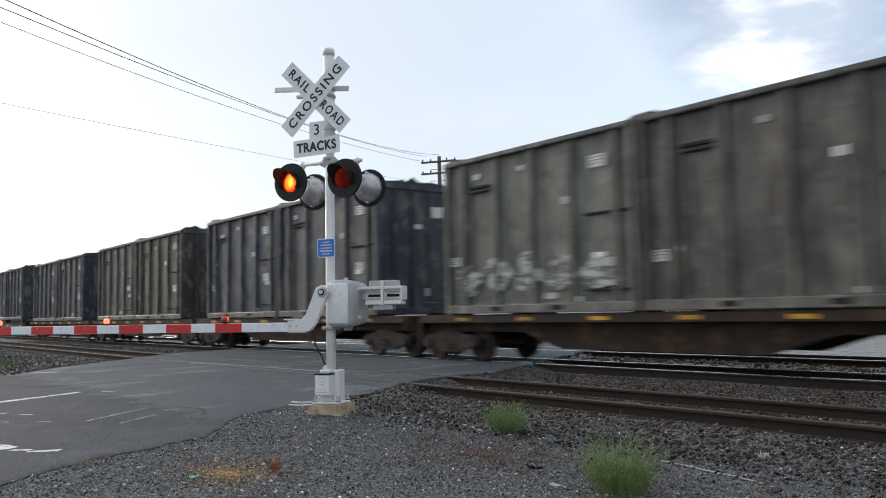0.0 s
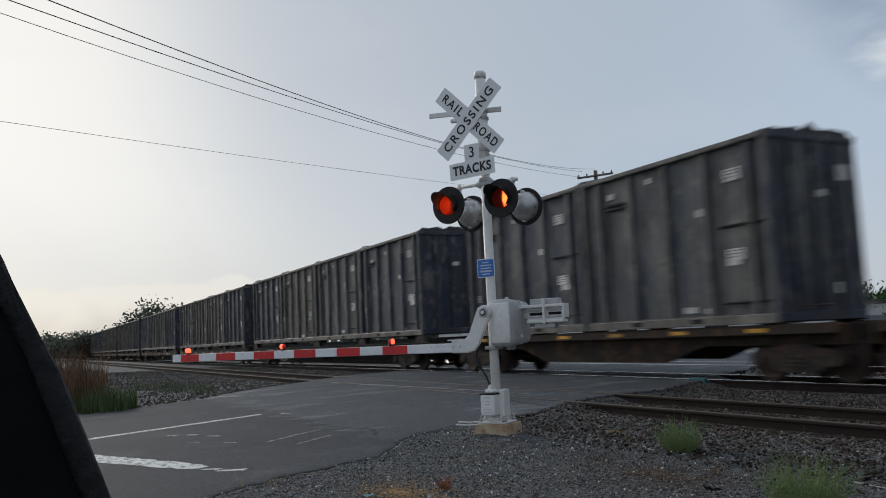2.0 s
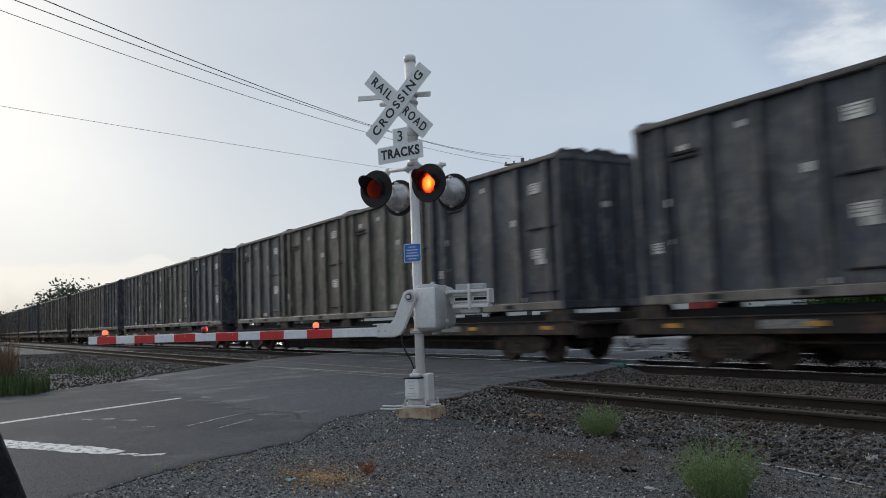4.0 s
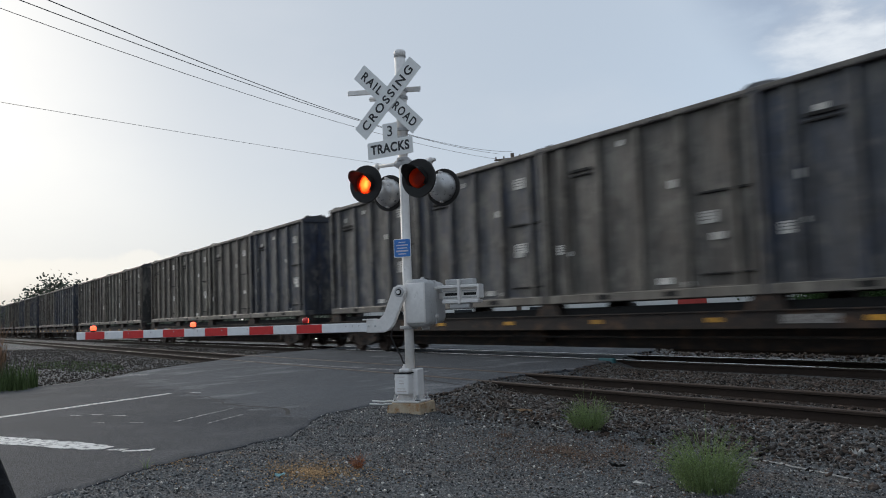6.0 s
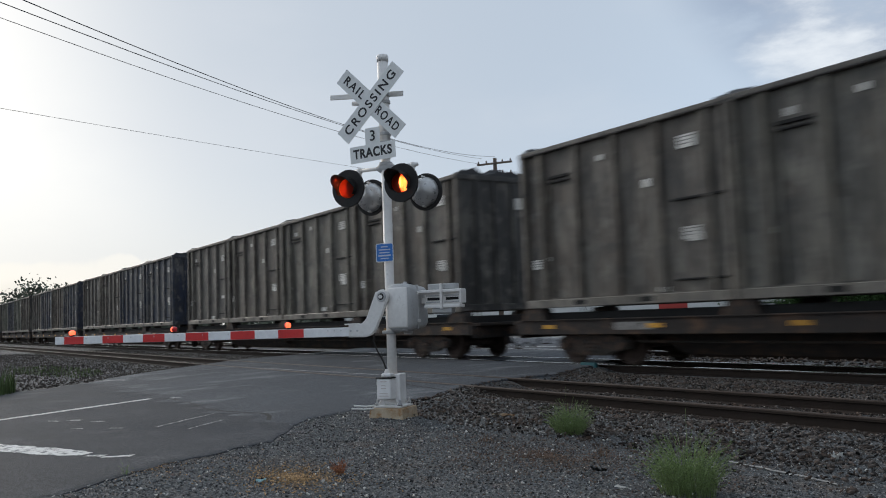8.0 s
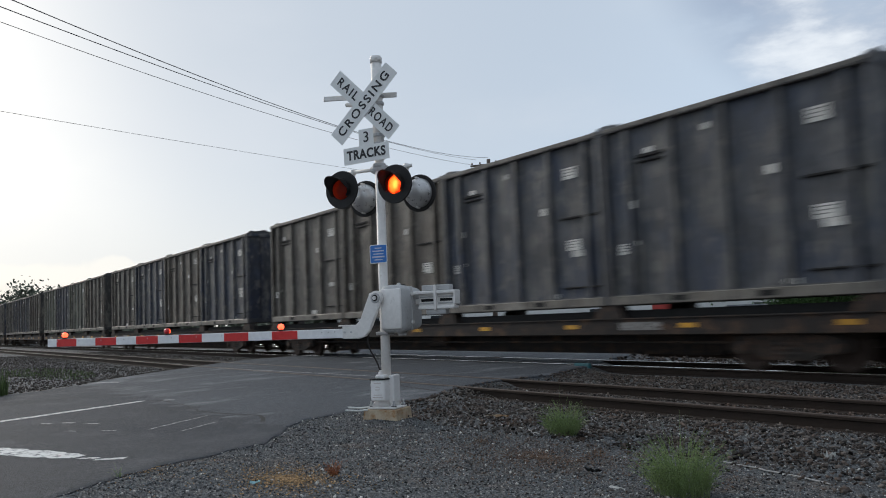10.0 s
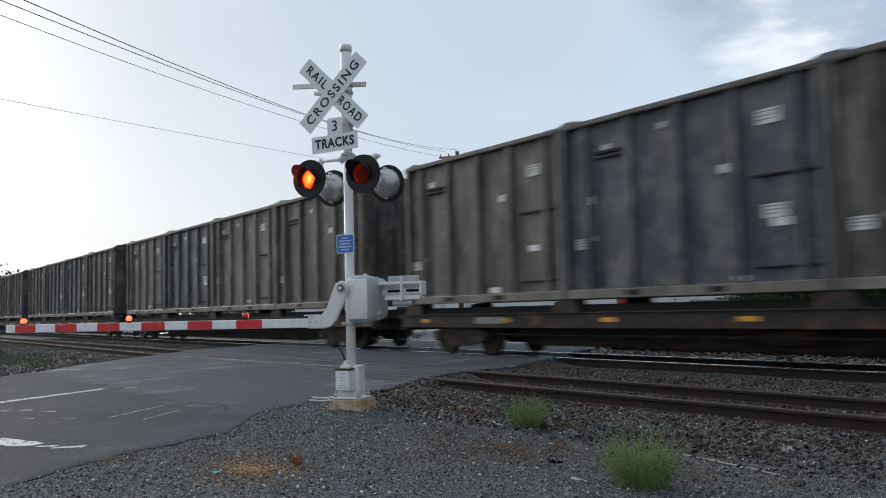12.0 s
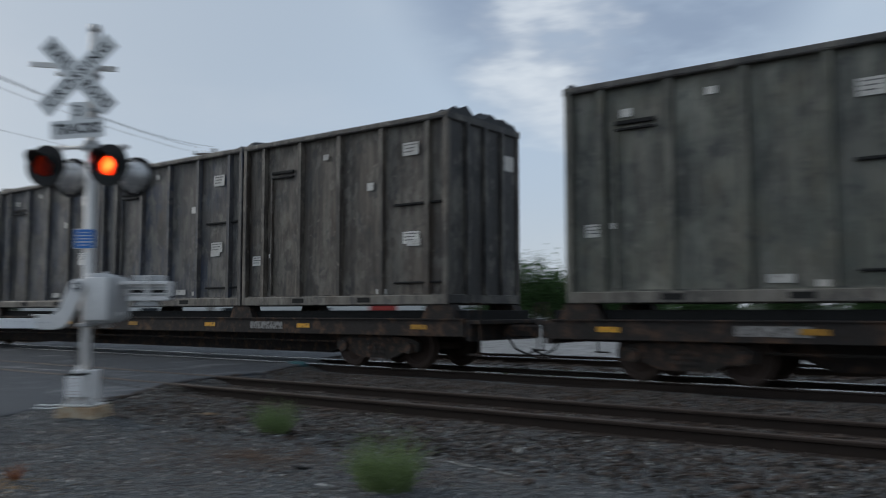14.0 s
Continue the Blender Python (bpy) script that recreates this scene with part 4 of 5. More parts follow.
    for (x0, z0), (x1, z1), n in (((-0.085, 1.53), (-0.235, 1.19), 6), ((-0.235, 1.19), (-0.30, 1.132), 1), ((-0.30, 1.132), (-0.50, 1.122), 1), ((-0.50, 1.122), (-0.50, 0.957), 1),
                                  ((-0.50, 0.957), (-0.25, 0.955), 1), ((-0.25, 0.955), (-0.155, 0.985), 1), ((-0.155, 0.985), (-0.085, 1.06), 1), ((-0.085, 1.06), (0.092, 1.43), 6)):
        pts += [(x0 + (x1 - x0) * i / n, z0 + (z1 - z0) * i / n) for i in range(n)]
    pts += [(0.005 + 0.093 * math.cos(radians(a)), 1.465 + 0.093 * math.sin(radians(a))) for a in range(-20, 150, 17)]
    bk = prism(pts, (-0.245, -0.19), "y")
    bmesh.ops.bevel(bk, geom=[e for e in bk.edges if abs(e.verts[0].co.y - e.verts[1].co.y) < 1e-5], offset=0.012, segments=2, affect="EDGES")
    hub = part("arm_bracket", bk, "galv", sig, "bent silver arm bracket")
    part("pivot", lathe([(0.058, -0.262), (0.066, -0.255), (0.066, -0.18), (0.06, -0.10)], 20), "cast", hub, m=pose(0.005, 0, 1.465))
    # recess drawn as a near-black disc, its shade in the colour
    part("pivot_recess", lathe([(0.042, -0.266), (0.042, -0.258)], 16), "slot", hub, m=pose(0.005, 0, 1.465))
    part("pivot_nut", lathe([(0.026, -0.285), (0.028, -0.262)], 6), "galv", hub, m=pose(0.005, 0, 1.465))
    part("clamp_plate", box(-0.55, -0.38, -0.255, -0.13, 1.118, 1.135, 0.004), "galv", hub)
    for x in (-0.46, -0.36):
        part("bolt", lathe([(0.014, -0.258), (0.014, -0.244)], 6), "cast", hub, m=pose(x, 0, 1.04))
    # counterweight behind: flanged bars, a slotted web, slabs bolted above and below
    cw = part("counterweight", box(0.43, 0.95, 0.15, 0.18, 1.32, 1.51, 0.006), "galv", sig, "grey slotted counterweight frame")
    for x0, x1 in ((0.47, 0.66), (0.735, 0.91)):
        # slot is a near-black plate on the web, shade put in as colour
        part("web_slot", box(x0, x1, 0.143, 0.149, 1.395, 1.43, 0.002), "slot", cw)
        part("web_lip", box(x0 - 0.02, x1 + 0.02, 0.135, 0.1495, 1.445, 1.462, 0.003), "cast", cw)
        part("web_lip", box(x0 - 0.02, x1 + 0.02, 0.135, 0.1495, 1.362, 1.379, 0.003), "cast", cw)
    for z, x0, x1 in ((1.512, 0.38, 0.975), (1.315, 0.45, 0.955)):
        part("weight_bar", box(x0, x1, 0.08, 0.25, z - 0.02, z + 0.02, 0.007), "galv", cw)
    part("bar_end", box(0.945, 0.975, 0.08, 0.25, 1.35, 1.51, 0.008), "galv", cw)
    part("top_slab", box(0.50, 0.89, 0.10, 0.23, 1.533, 1.605, 0.008), "cast", cw)
    part("bottom_slab", box(0.55, 0.83, 0.10, 0.23, 1.225, 1.294, 0.012), "cast", cw)
    part("weight_post", box(0.682, 0.715, 0.06, 0.10, 1.28, 1.605, 0.005), "galv", cw)
    part("weight_arm", box(0.05, 0.46, 0.20, 0.25, 1.36, 1.44, 0.01), "galv", cw)
    # arm
    ga = part("gate_arm", box(-5.815, -0.43, -0.225, -0.195, 0.968, 1.088, 0.006), "armwhite", sig, "red and white striped gate arm lowered across the lane")
    for i in range(6):
        x1 = -1.612 - 0.8006 * (5 - i)
        part("red_band", box(x1, x1 + 0.41, -0.2285, -0.2255, 0.971, 1.085), "armred", ga, "red reflective band")
        part("red_band", box(x1, x1 + 0.41, -0.1945, -0.1915, 0.971, 1.085), "armred", ga)
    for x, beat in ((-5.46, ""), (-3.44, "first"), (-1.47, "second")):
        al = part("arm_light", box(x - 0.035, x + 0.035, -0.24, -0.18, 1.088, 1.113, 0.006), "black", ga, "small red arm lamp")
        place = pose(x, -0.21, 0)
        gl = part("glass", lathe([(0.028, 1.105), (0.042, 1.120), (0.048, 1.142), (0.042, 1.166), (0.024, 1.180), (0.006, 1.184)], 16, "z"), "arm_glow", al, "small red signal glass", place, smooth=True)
        # one half of the glass glows; turning it imitates switching on and off
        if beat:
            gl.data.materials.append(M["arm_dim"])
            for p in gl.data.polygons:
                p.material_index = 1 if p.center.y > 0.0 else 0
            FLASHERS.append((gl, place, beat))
    for i in range(12):
        part("rivet", lathe([(0.008, -0.231), (0.008, -0.225)], 8), "cast", ga, m=pose(-0.62 - 0.1 * i if i < 3 else -1.1 - 0.45 * i, 0, 1.05))
    part("cable", tube([(-0.17, -0.14, 1.0), (-0.19, -0.14, 0.90), (-0.14, -0.14, 0.78), (-0.06, -0.13, 0.64), (-0.02, -0.12, 0.52), (-0.01, -0.12, 0.44)], 0.011, 8), "black", sig, "loose black cable")


build_signal()


# ---- the train ----
SPEED = 19.3
TRACK_Y = TRACKS[1] + GAUGE / 2
BOX_L, BOX_W, BOX_H = 6.00, 2.60, 3.74
WHEELS = []          # (wheel, its place along the bogie, its side)
KEYED = []           # (thing, its x at the start, y, z)
LABELS = {
    "olive_steel": "dusty olive ribbed steel waste container with white placards", "grey_steel": "grimy grey ribbed steel waste container with white placards",
    "blue_steel": "dark blue ribbed steel waste container, dusty along the ribs", "green_steel": "grey-green ribbed steel waste container with white placards",
    "brown_steel": "brown-grey ribbed steel waste container with stains", "slate_steel": "slate grey ribbed steel waste container with white placards"}


def shared(name, bm, mat):
    return mesh_of(name, bm, mat)


def build_container(coat, end, seed, spray=False):
    """A tall open-top container, origin at its rear bottom middle; x forwards."""
    r = random.Random(seed)
    c = thing("container", ("faded olive steel waste container with pale spray paint" if spray else LABELS[coat]), "container", group="containers of the train")
    hw = BOX_W / 2
    # walls set in behind the ribs, slightly buckled
    bm = bmesh.new()
    nx, nz = 20, 12
    for sy in (-1, 1):
        g = [[bm.verts.new((0.08 + (BOX_L - 0.16) * i / nx, sy * (hw - 0.125 + 0.018 * noise.noise((i * 0.33 + seed * 7, k * 0.3, sy))), 0.16 + (BOX_H - 0.26) * k / nz))
              for i in range(nx + 1)] for k in range(nz + 1)]
        for a, b in zip(g, g[1:]):
            for i in range(nx):
                q = (a[i], a[i + 1], b[i + 1], b[i])
                bm.faces.new(q if sy < 0 else q[::-1])
    part("side_wall", bm, coat, c)
    part("floor_pan", box(0.06, BOX_L - 0.06, -hw + 0.08, hw - 0.08, 0.10, 0.22), coat, c)
    # end walls take a darker coat that stands in for their shade
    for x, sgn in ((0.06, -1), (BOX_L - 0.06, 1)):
        part("end_wall", box(min(x, x + sgn * 0.03), max(x, x + sgn * 0.03), -hw + 0.06, hw - 0.06, 0.16, BOX_H - 0.06), end, c, "painted end, its colour darkened for shade")
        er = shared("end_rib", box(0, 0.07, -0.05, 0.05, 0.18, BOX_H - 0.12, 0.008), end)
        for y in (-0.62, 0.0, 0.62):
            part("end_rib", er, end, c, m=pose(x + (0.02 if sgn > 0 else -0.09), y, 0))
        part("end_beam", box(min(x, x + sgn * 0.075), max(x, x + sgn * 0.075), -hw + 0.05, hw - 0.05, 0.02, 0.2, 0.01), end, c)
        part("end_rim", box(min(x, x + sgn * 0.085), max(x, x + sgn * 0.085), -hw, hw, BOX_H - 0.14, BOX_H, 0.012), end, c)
    post = shared("corner_post", box(-0.06, 0.06, -0.06, 0.06, 0, BOX_H, 0.012), coat)
    for x in (0.06, BOX_L - 0.06):
        for y in (-hw + 0.06, hw - 0.06):
            part("corner_post", post, coat, c, m=pose(x, y, 0))
    rib = shared("rib", prism([(-0.070, 0.0), (-0.050, -0.105), (0.050, -0.105), (0.070, 0.0)], (0.16, BOX_H - 0.1), "z"), coat)
    for i in range(1, 6):
        for sy in (-1, 1):
            x = BOX_L * (i - 0.42) / 5.0 - 0.02
            part("rib", rib, coat, c, m=pose(x, sy * (hw - 0.125), 0, 0, 0, 0 if sy < 0 else 180))
    for sy in (-1, 1):
        part("top_rail", box(0, BOX_L, sy * hw - (0.11 if sy > 0 else 0), sy * hw + (0.11 if sy < 0 else 0), BOX_H - 0.12, BOX_H, 0.012), "rim_grey", c)
        part("bottom_rail", box(0, BOX_L, sy * hw - (0.10 if sy > 0 else 0), sy * hw + (0.10 if sy < 0 else 0), 0.0, 0.19, 0.012), "dusty_rail", c, "dusty bottom rail")
        for x in (1.9, 3.85):
            # fork opening is a near-black box, its inner shade painted in
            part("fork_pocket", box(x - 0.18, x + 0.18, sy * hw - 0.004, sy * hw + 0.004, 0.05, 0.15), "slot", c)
    y = -hw + 0.103
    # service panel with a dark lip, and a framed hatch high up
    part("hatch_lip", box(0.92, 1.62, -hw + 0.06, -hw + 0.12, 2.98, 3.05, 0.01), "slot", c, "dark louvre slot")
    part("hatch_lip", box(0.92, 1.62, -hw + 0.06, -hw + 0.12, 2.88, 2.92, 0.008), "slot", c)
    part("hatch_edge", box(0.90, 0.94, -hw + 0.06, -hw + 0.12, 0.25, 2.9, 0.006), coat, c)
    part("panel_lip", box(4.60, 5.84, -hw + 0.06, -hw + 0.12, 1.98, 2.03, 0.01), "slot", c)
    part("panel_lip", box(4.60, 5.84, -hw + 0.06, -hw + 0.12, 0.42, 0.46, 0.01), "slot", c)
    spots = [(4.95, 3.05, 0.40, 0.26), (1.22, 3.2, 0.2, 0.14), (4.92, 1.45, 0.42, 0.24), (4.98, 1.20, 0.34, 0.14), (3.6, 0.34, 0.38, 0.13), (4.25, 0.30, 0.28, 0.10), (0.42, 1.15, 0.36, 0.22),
             (3.98, 2.35, 0.18, 0.16), (0.75, 2.1, 0.12, 0.16), (2.6, 3.3, 0.16, 0.12), (0.78, 1.2, 0.1, 0.1)]
    for x, z, w, h in spots:
        if r.random() < 0.80:
            x, z = x + r.uniform(-0.12, 0.12), z + r.uniform(-0.12, 0.12)
            z = max(z, h / 2 + 0.22)
            p = part("placard", box(x - w / 2, x + w / 2, y - 0.006, y, z - h / 2, z + h / 2), "placard", c, "weathered white placard")
            if w > 0.3 and h > 0.2:
                for k in range(3):
                    part("writing_bar", box(x - w * 0.4, x + w * (0.4 - 0.12 * k), y - 0.009, y - 0.0065, z + h * (0.28 - 0.26 * k), z + h * (0.36 - 0.26 * k)), "stencil", p)
    xe = BOX_L - 0.025
    for yy, z, w, h in ((0.85, 3.0, 0.5, 0.32), (0.2, 2.55, 0.28, 0.14), (0.55, 0.65, 0.24, 0.22)):
        if r.random() < 0.75:
            part("placard", box(xe, xe + 0.006, yy - w / 2, yy + w / 2, z - h / 2, z + h / 2), "placard", c)
    # black sheet stretched over the load, bunched up at the ends
    bm = bmesh.new()
    n, k = 40, 12
    g = []
    for i in range(n + 1):
        x = 0.0 + BOX_L * i / n
        e = math.exp(-min(x, BOX_L - x) / 0.45)
        row = []
        for j in range(k + 1):
            t = j / k
            yy = -hw - 0.012 + (BOX_W + 0.024) * t
            z = BOX_H + 0.012 + 0.05 * math.sin(math.pi * t) + e * 0.24 * (0.35 + noise.noise((i * 1.7 + seed, j * 2.1, 2))) + 0.018 * noise.noise((i * 0.5 + seed, j * 0.9, 5))
            if j in (0, k):
                z = BOX_H - 0.095 + 0.03 * noise.noise((i * 0.7 + seed, j, 9)) + 0.02 * e
            row.append(bm.verts.new((x, yy, z)))
        g.append(row)
    for a, b in zip(g, g[1:]):
        for j in range(k):
            bm.faces.new((a[j], b[j], b[j + 1], a[j + 1]))
    for row, flip in ((g[0], 0), (g[-1], 1)):
        low = [bm.verts.new((v.co.x + (0.02 if flip else -0.02), v.co.y, BOX_H - 0.09 + 0.03 * noise.noise((j * 1.7, seed, flip)))) for j, v in enumerate(row)]
        for j in range(k):
            bm.faces.new((row[j], row[j + 1], low[j + 1], low[j]))
    part("load_sheet", bm, "tarp", c, "black sheet pulled over the top")
    if spray:
        for x0, x1, z0, z1 in ((0.35, 1.35, 0.35, 1.15), (1.40, 2.4, 0.5, 1.3), (2.45, 3.35, 0.4, 1.35), (3.4, 4.4, 0.45, 1.25), (4.45, 5.7, 0.4, 1.2)):
            out = [((x0 + x1) / 2 + (x1 - x0) / 2 * math.cos(a) * (0.86 + 0.2 * math.sin(3 * a + x0)), (z0 + z1) / 2 + (z1 - z0) / 2 * math.sin(a) * (0.9 + 0.14 * math.cos(2 * a + x1)))
                   for a in (2 * math.pi * k / 22 for k in range(22))]
            part("spray_paint", prism(out, (-hw + 0.06, -hw + 0.11), "y"), "spray", c, "pale bubble of spray paint")
    return c


def wheel_mesh():
    return mesh_of("wheel", lathe([(0.10, -0.02), (0.12, -0.06), (0.30, -0.035), (0.36, -0.065), (0.42, -0.065), (0.425, 0.05), (0.45, 0.06), (0.45, 0.075), (0.36, 0.075), (0.30, 0.02), (0.12, 0.05), (0.08, 0.05)], 28), "wheel")


def build_bogie(parent, x, mat="bogie", wheel=None, frame_me=None, bolster_me=None, axle_me=None, spring_me=None, cap_me=None):
    b = part("bogie", bolster_me, mat, parent, "two-axle cast iron bogie", pose(x, 0, 0))
    for sy in (-1, 1):
        part("side_frame", frame_me, mat, b, m=pose(0, sy * 1.02, 0))
        part("spring_nest", spring_me, mat, b, m=pose(0, sy * 1.02, 0))
        for dx in (-0.88, 0.88):
            part("bearing_cap", cap_me, mat, b, m=pose(dx, sy * 1.10, 0.44, 0, 0, 0 if sy < 0 else 180))
    for dx in (-0.88, 0.88):
        part("axle", axle_me, "wheel", b, m=pose(dx, 0, 0.44))
        for sy in (-1, 1):
            w = part("wheel", wheel, "wheel", b, "rusty steel wheel", pose(dx, sy * 0.745, 0.446, 0, 0, 0 if sy < 0 else 180))
            WHEELS.append((w, dx, sy))
    return b


def bogie_kit():
    out = [(-1.12, 0.54), (-0.98, 0.62), (-0.55, 0.66), (-0.35, 0.74), (0.35, 0.74), (0.55, 0.66), (0.98, 0.62), (1.12, 0.54), (1.10, 0.36), (0.72, 0.34), (0.42, 0.22), (-0.42, 0.22), (-0.72, 0.34), (-1.10, 0.36)]
    fr = prism(out, (-0.07, 0.07), "y")
    cap = lathe([(0.115, -0.06), (0.12, -0.03), (0.12, 0.05), (0.09, 0.06)], 14)
    spring = bmesh.new()
    for dx in (-0.17, 0.0, 0.17):
        lathe_b = lathe([(0.07, 0.30), (0.075, 0.33), (0.065, 0.37), (0.075, 0.41), (0.065, 0.45), (0.075, 0.49), (0.06, 0.53)], 10, "z")
        for v in lathe_b.verts:
            v.co.x += dx
            v.co.y -= 0.03
        merge(spring, lathe_b)
    return dict(wheel=wheel_mesh(), frame_me=mesh_of("side_frame", fr, "bogie"), bolster_me=mesh_of("bolster", box(-0.2, 0.2, -1.0, 1.0, 0.42, 0.72, 0.03), "bogie"),
                axle_me=mesh_of("axle", tube([(0, -0.98, 0), (0, 0.98, 0)], 0.08, 10), "wheel"), spring_me=mesh_of("spring_nest", spring, "bogie"), cap_me=mesh_of("bearing_cap", cap, "bogie"))


def build_long_wagon(kit, length):
    """A low flat wagon for four containers; origin on the rail at the rear end of its load."""
    w = thing("flat_wagon", "long rusty black flat wagon with yellow reflectors, loaded with containers", "rail wagon", group="long wagons of the train")
    a, b = -0.35, length + 0.35
    for sy in (-1, 1):
        y0, y1 = sorted((sy * 1.10, sy * 1.24))
        part("side_sill", box(a, b, y0, y1, 0.68, 1.02, 0.012), "frame", w, "dark grimy side sill")
        part("sill_flange", box(a, b, min(y0, y1) - 0.03, max(y0, y1) + 0.03, 1.0, 1.025, 0.004), "frame", w)
    part("centre_sill", prism([(a, 1.0), (a, 0.62), (3.1, 0.62), (4.0, 0.24), (length - 4.0, 0.24), (length - 3.1, 0.62), (b, 0.62), (b, 1.0)], (-0.35, 0.35), "y"), "frame", w, "deep black centre girder")
    part("deck", box(a, b, -1.09, 1.09, 0.94, 1.185, 0.01), "slot", w, "near-black deck")
    cross = mesh_of("cross_bearer", box(-0.10, 0.10, -1.12, 1.12, 0.70, 0.98, 0.01), "frame")
    x = 1.0
    while x < length:
        part("cross_bearer", cross, "frame", w, m=pose(x, 0, 0))
        x += 2.35
    ped = mesh_of("pedestal", prism([(-0.40, 1.026), (0.40, 1.026), (0.28, 1.294), (-0.28, 1.294)], (-0.17, 0.14), "y"), "frame")
    for i in range(5):
        for sy in (-1, 1):
            part("pedestal", ped, "frame", w, "container pedestal", pose(min(length - 0.25, max(0.25, i * length / 4)), sy * 1.10, 0))
    refl = mesh_of("reflector", box(-0.20, 0.20, -0.004, 0.004, -0.045, 0.045), "yellow")
    for i in range(8):
        part("reflector", refl, "yellow", w, "yellow reflective strip", pose(0.75 + i * (length - 1.5) / 7, -1.245, 0.86))
    st = mesh_of("stencil_panel", box(-0.55, 0.55, -0.003, 0.003, -0.08, 0.08), "stencil")
    for x in (3.4, length - 5.2):
        part("stencil_panel", st, "stencil", w, "faded white stencilled panel", pose(x, -1.244, 0.86))
    for x in (2.0, length - 2.0):
        build_bogie(w, x, **kit)
    for x, s in ((a, -1), (b, 1)):
        part("end_platform", box(min(x, x + s * 0.32), max(x, x + s * 0.32), -1.2, 1.2, 0.92, 1.0, 0.01), "frame", w)
        part("end_beam", box(min(x, x + s * 0.12), max(x, x + s * 0.12), -1.2, 1.2, 0.6, 0.95, 0.01), "frame", w)
        part("coupler", box(min(x, x + s * 0.85), max(x, x + s * 0.85), -0.11, 0.11, 0.66, 0.90, 0.03), "bogie", w, "knuckle coupler")
        for y in (-1.15, 1.15):
            part("handrail", tube([(x + s * 0.1, y, 0.95), (x + s * 0.1, y, 1.32), (x + s * 0.30, y, 1.32), (x + s * 0.30, y, 0.35)], 0.016, 6), "frame", w)
            part("step", box(min(x + s * 0.06, x + s * 0.34), max(x + s * 0.06, x + s * 0.34), y - 0.05, y + 0.05, 0.34, 0.37), "frame", w)
        part("air_hose", tube([(x + s * 0.3, -0.25, 0.72), (x + s * 0.5, -0.25, 0.45), (x + s * 0.75, -0.22, 0.34), (x + s * 1.0, -0.2, 0.45)], 0.022, 6), "slot", w)
    part("brake_rod", tube([(3.2, -0.95, 0.52), (length - 3.2, -0.95, 0.52)], 0.025, 6), "bogie", w)
    part("air_tank", lathe([(0.05, -0.55), (0.17, -0.48), (0.17, 0.48), (0.05, 0.55)], 14, "x"), "frame", w, m=pose(length * 0.45, -0.75, 0.55))
    return w


def build_short_wagon(kit, length):
    """A short spine wagon for two containers, with a deep rusty fishbelly girder."""
    w = thing("spine_wagon", "short rusty brown spine wagon with a deep fishbelly girder", "rail wagon", group="short wagons of the train")
    for sy in (-1, 1):
        y0, y1 = sorted((sy * 1.12, sy * 1.26))
        part("side_sill", box(-1.2, length + 1.2, y0, y1, 0.93, 1.12, 0.012), "rustframe", w, "rusty side sill")
    belly = [(-1.2, 0.95), (-1.2, 0.72), (2.4, 0.72), (3.6, 0.36), (length - 3.6, 0.36), (length - 2.4, 0.72), (length + 1.2, 0.72), (length + 1.2, 0.95)]
    for y in (-0.95, 0.85):
        part("girder", prism(belly, (y, y + 0.1), "y"), "rustframe", w, "rusty fishbelly girder")
    part("deck", box(-1.2, length + 1.2, -1.12, 1.12, 0.98, 1.05), "rustframe", w)
    refl = mesh_of("reflector", box(-0.24, 0.24, -0.004, 0.004, -0.04, 0.04), "yellow")
    for i in range(6):
        part("reflector", refl, "yellow", w, "yellow reflective strip", pose(0.6 + i * (length - 1.2) / 5, -1.265, 1.02))
    for x in (-0.15, length + 0.15):
        build_bogie(w, x, **kit)
    ped = mesh_of("pedestal", box(-0.3, 0.3, -0.17, 0.17, 1.04, 1.15, 0.01), "rustframe")
    for x in (0.3, length / 2, length - 0.3):
        for sy in (-1, 1):
            part("pedestal", ped, "rustframe", w, m=pose(x, sy * 1.05, 0))
    for x, s in ((-1.2, -1), (length + 1.2, 1)):
        part("end_beam", box(min(x, x + s * 0.1), max(x, x + s * 0.1), -1.2, 1.2, 0.72, 1.1, 0.01), "rustframe", w)
        part("coupler", box(min(x, x + s * 0.5), max(x, x + s * 0.5), -0.11, 0.11, 0.66, 0.90, 0.03), "bogie", w, "knuckle coupler")
        for y in (-1.15, 1.15):
            part("handrail", tube([(x - s * 0.1, y, 1.1), (x - s * 0.1, y, 1.45), (x - s * 0.9, y, 1.45), (x - s * 0.9, y, 1.1)], 0.014, 6), "rustframe", w)
    return w


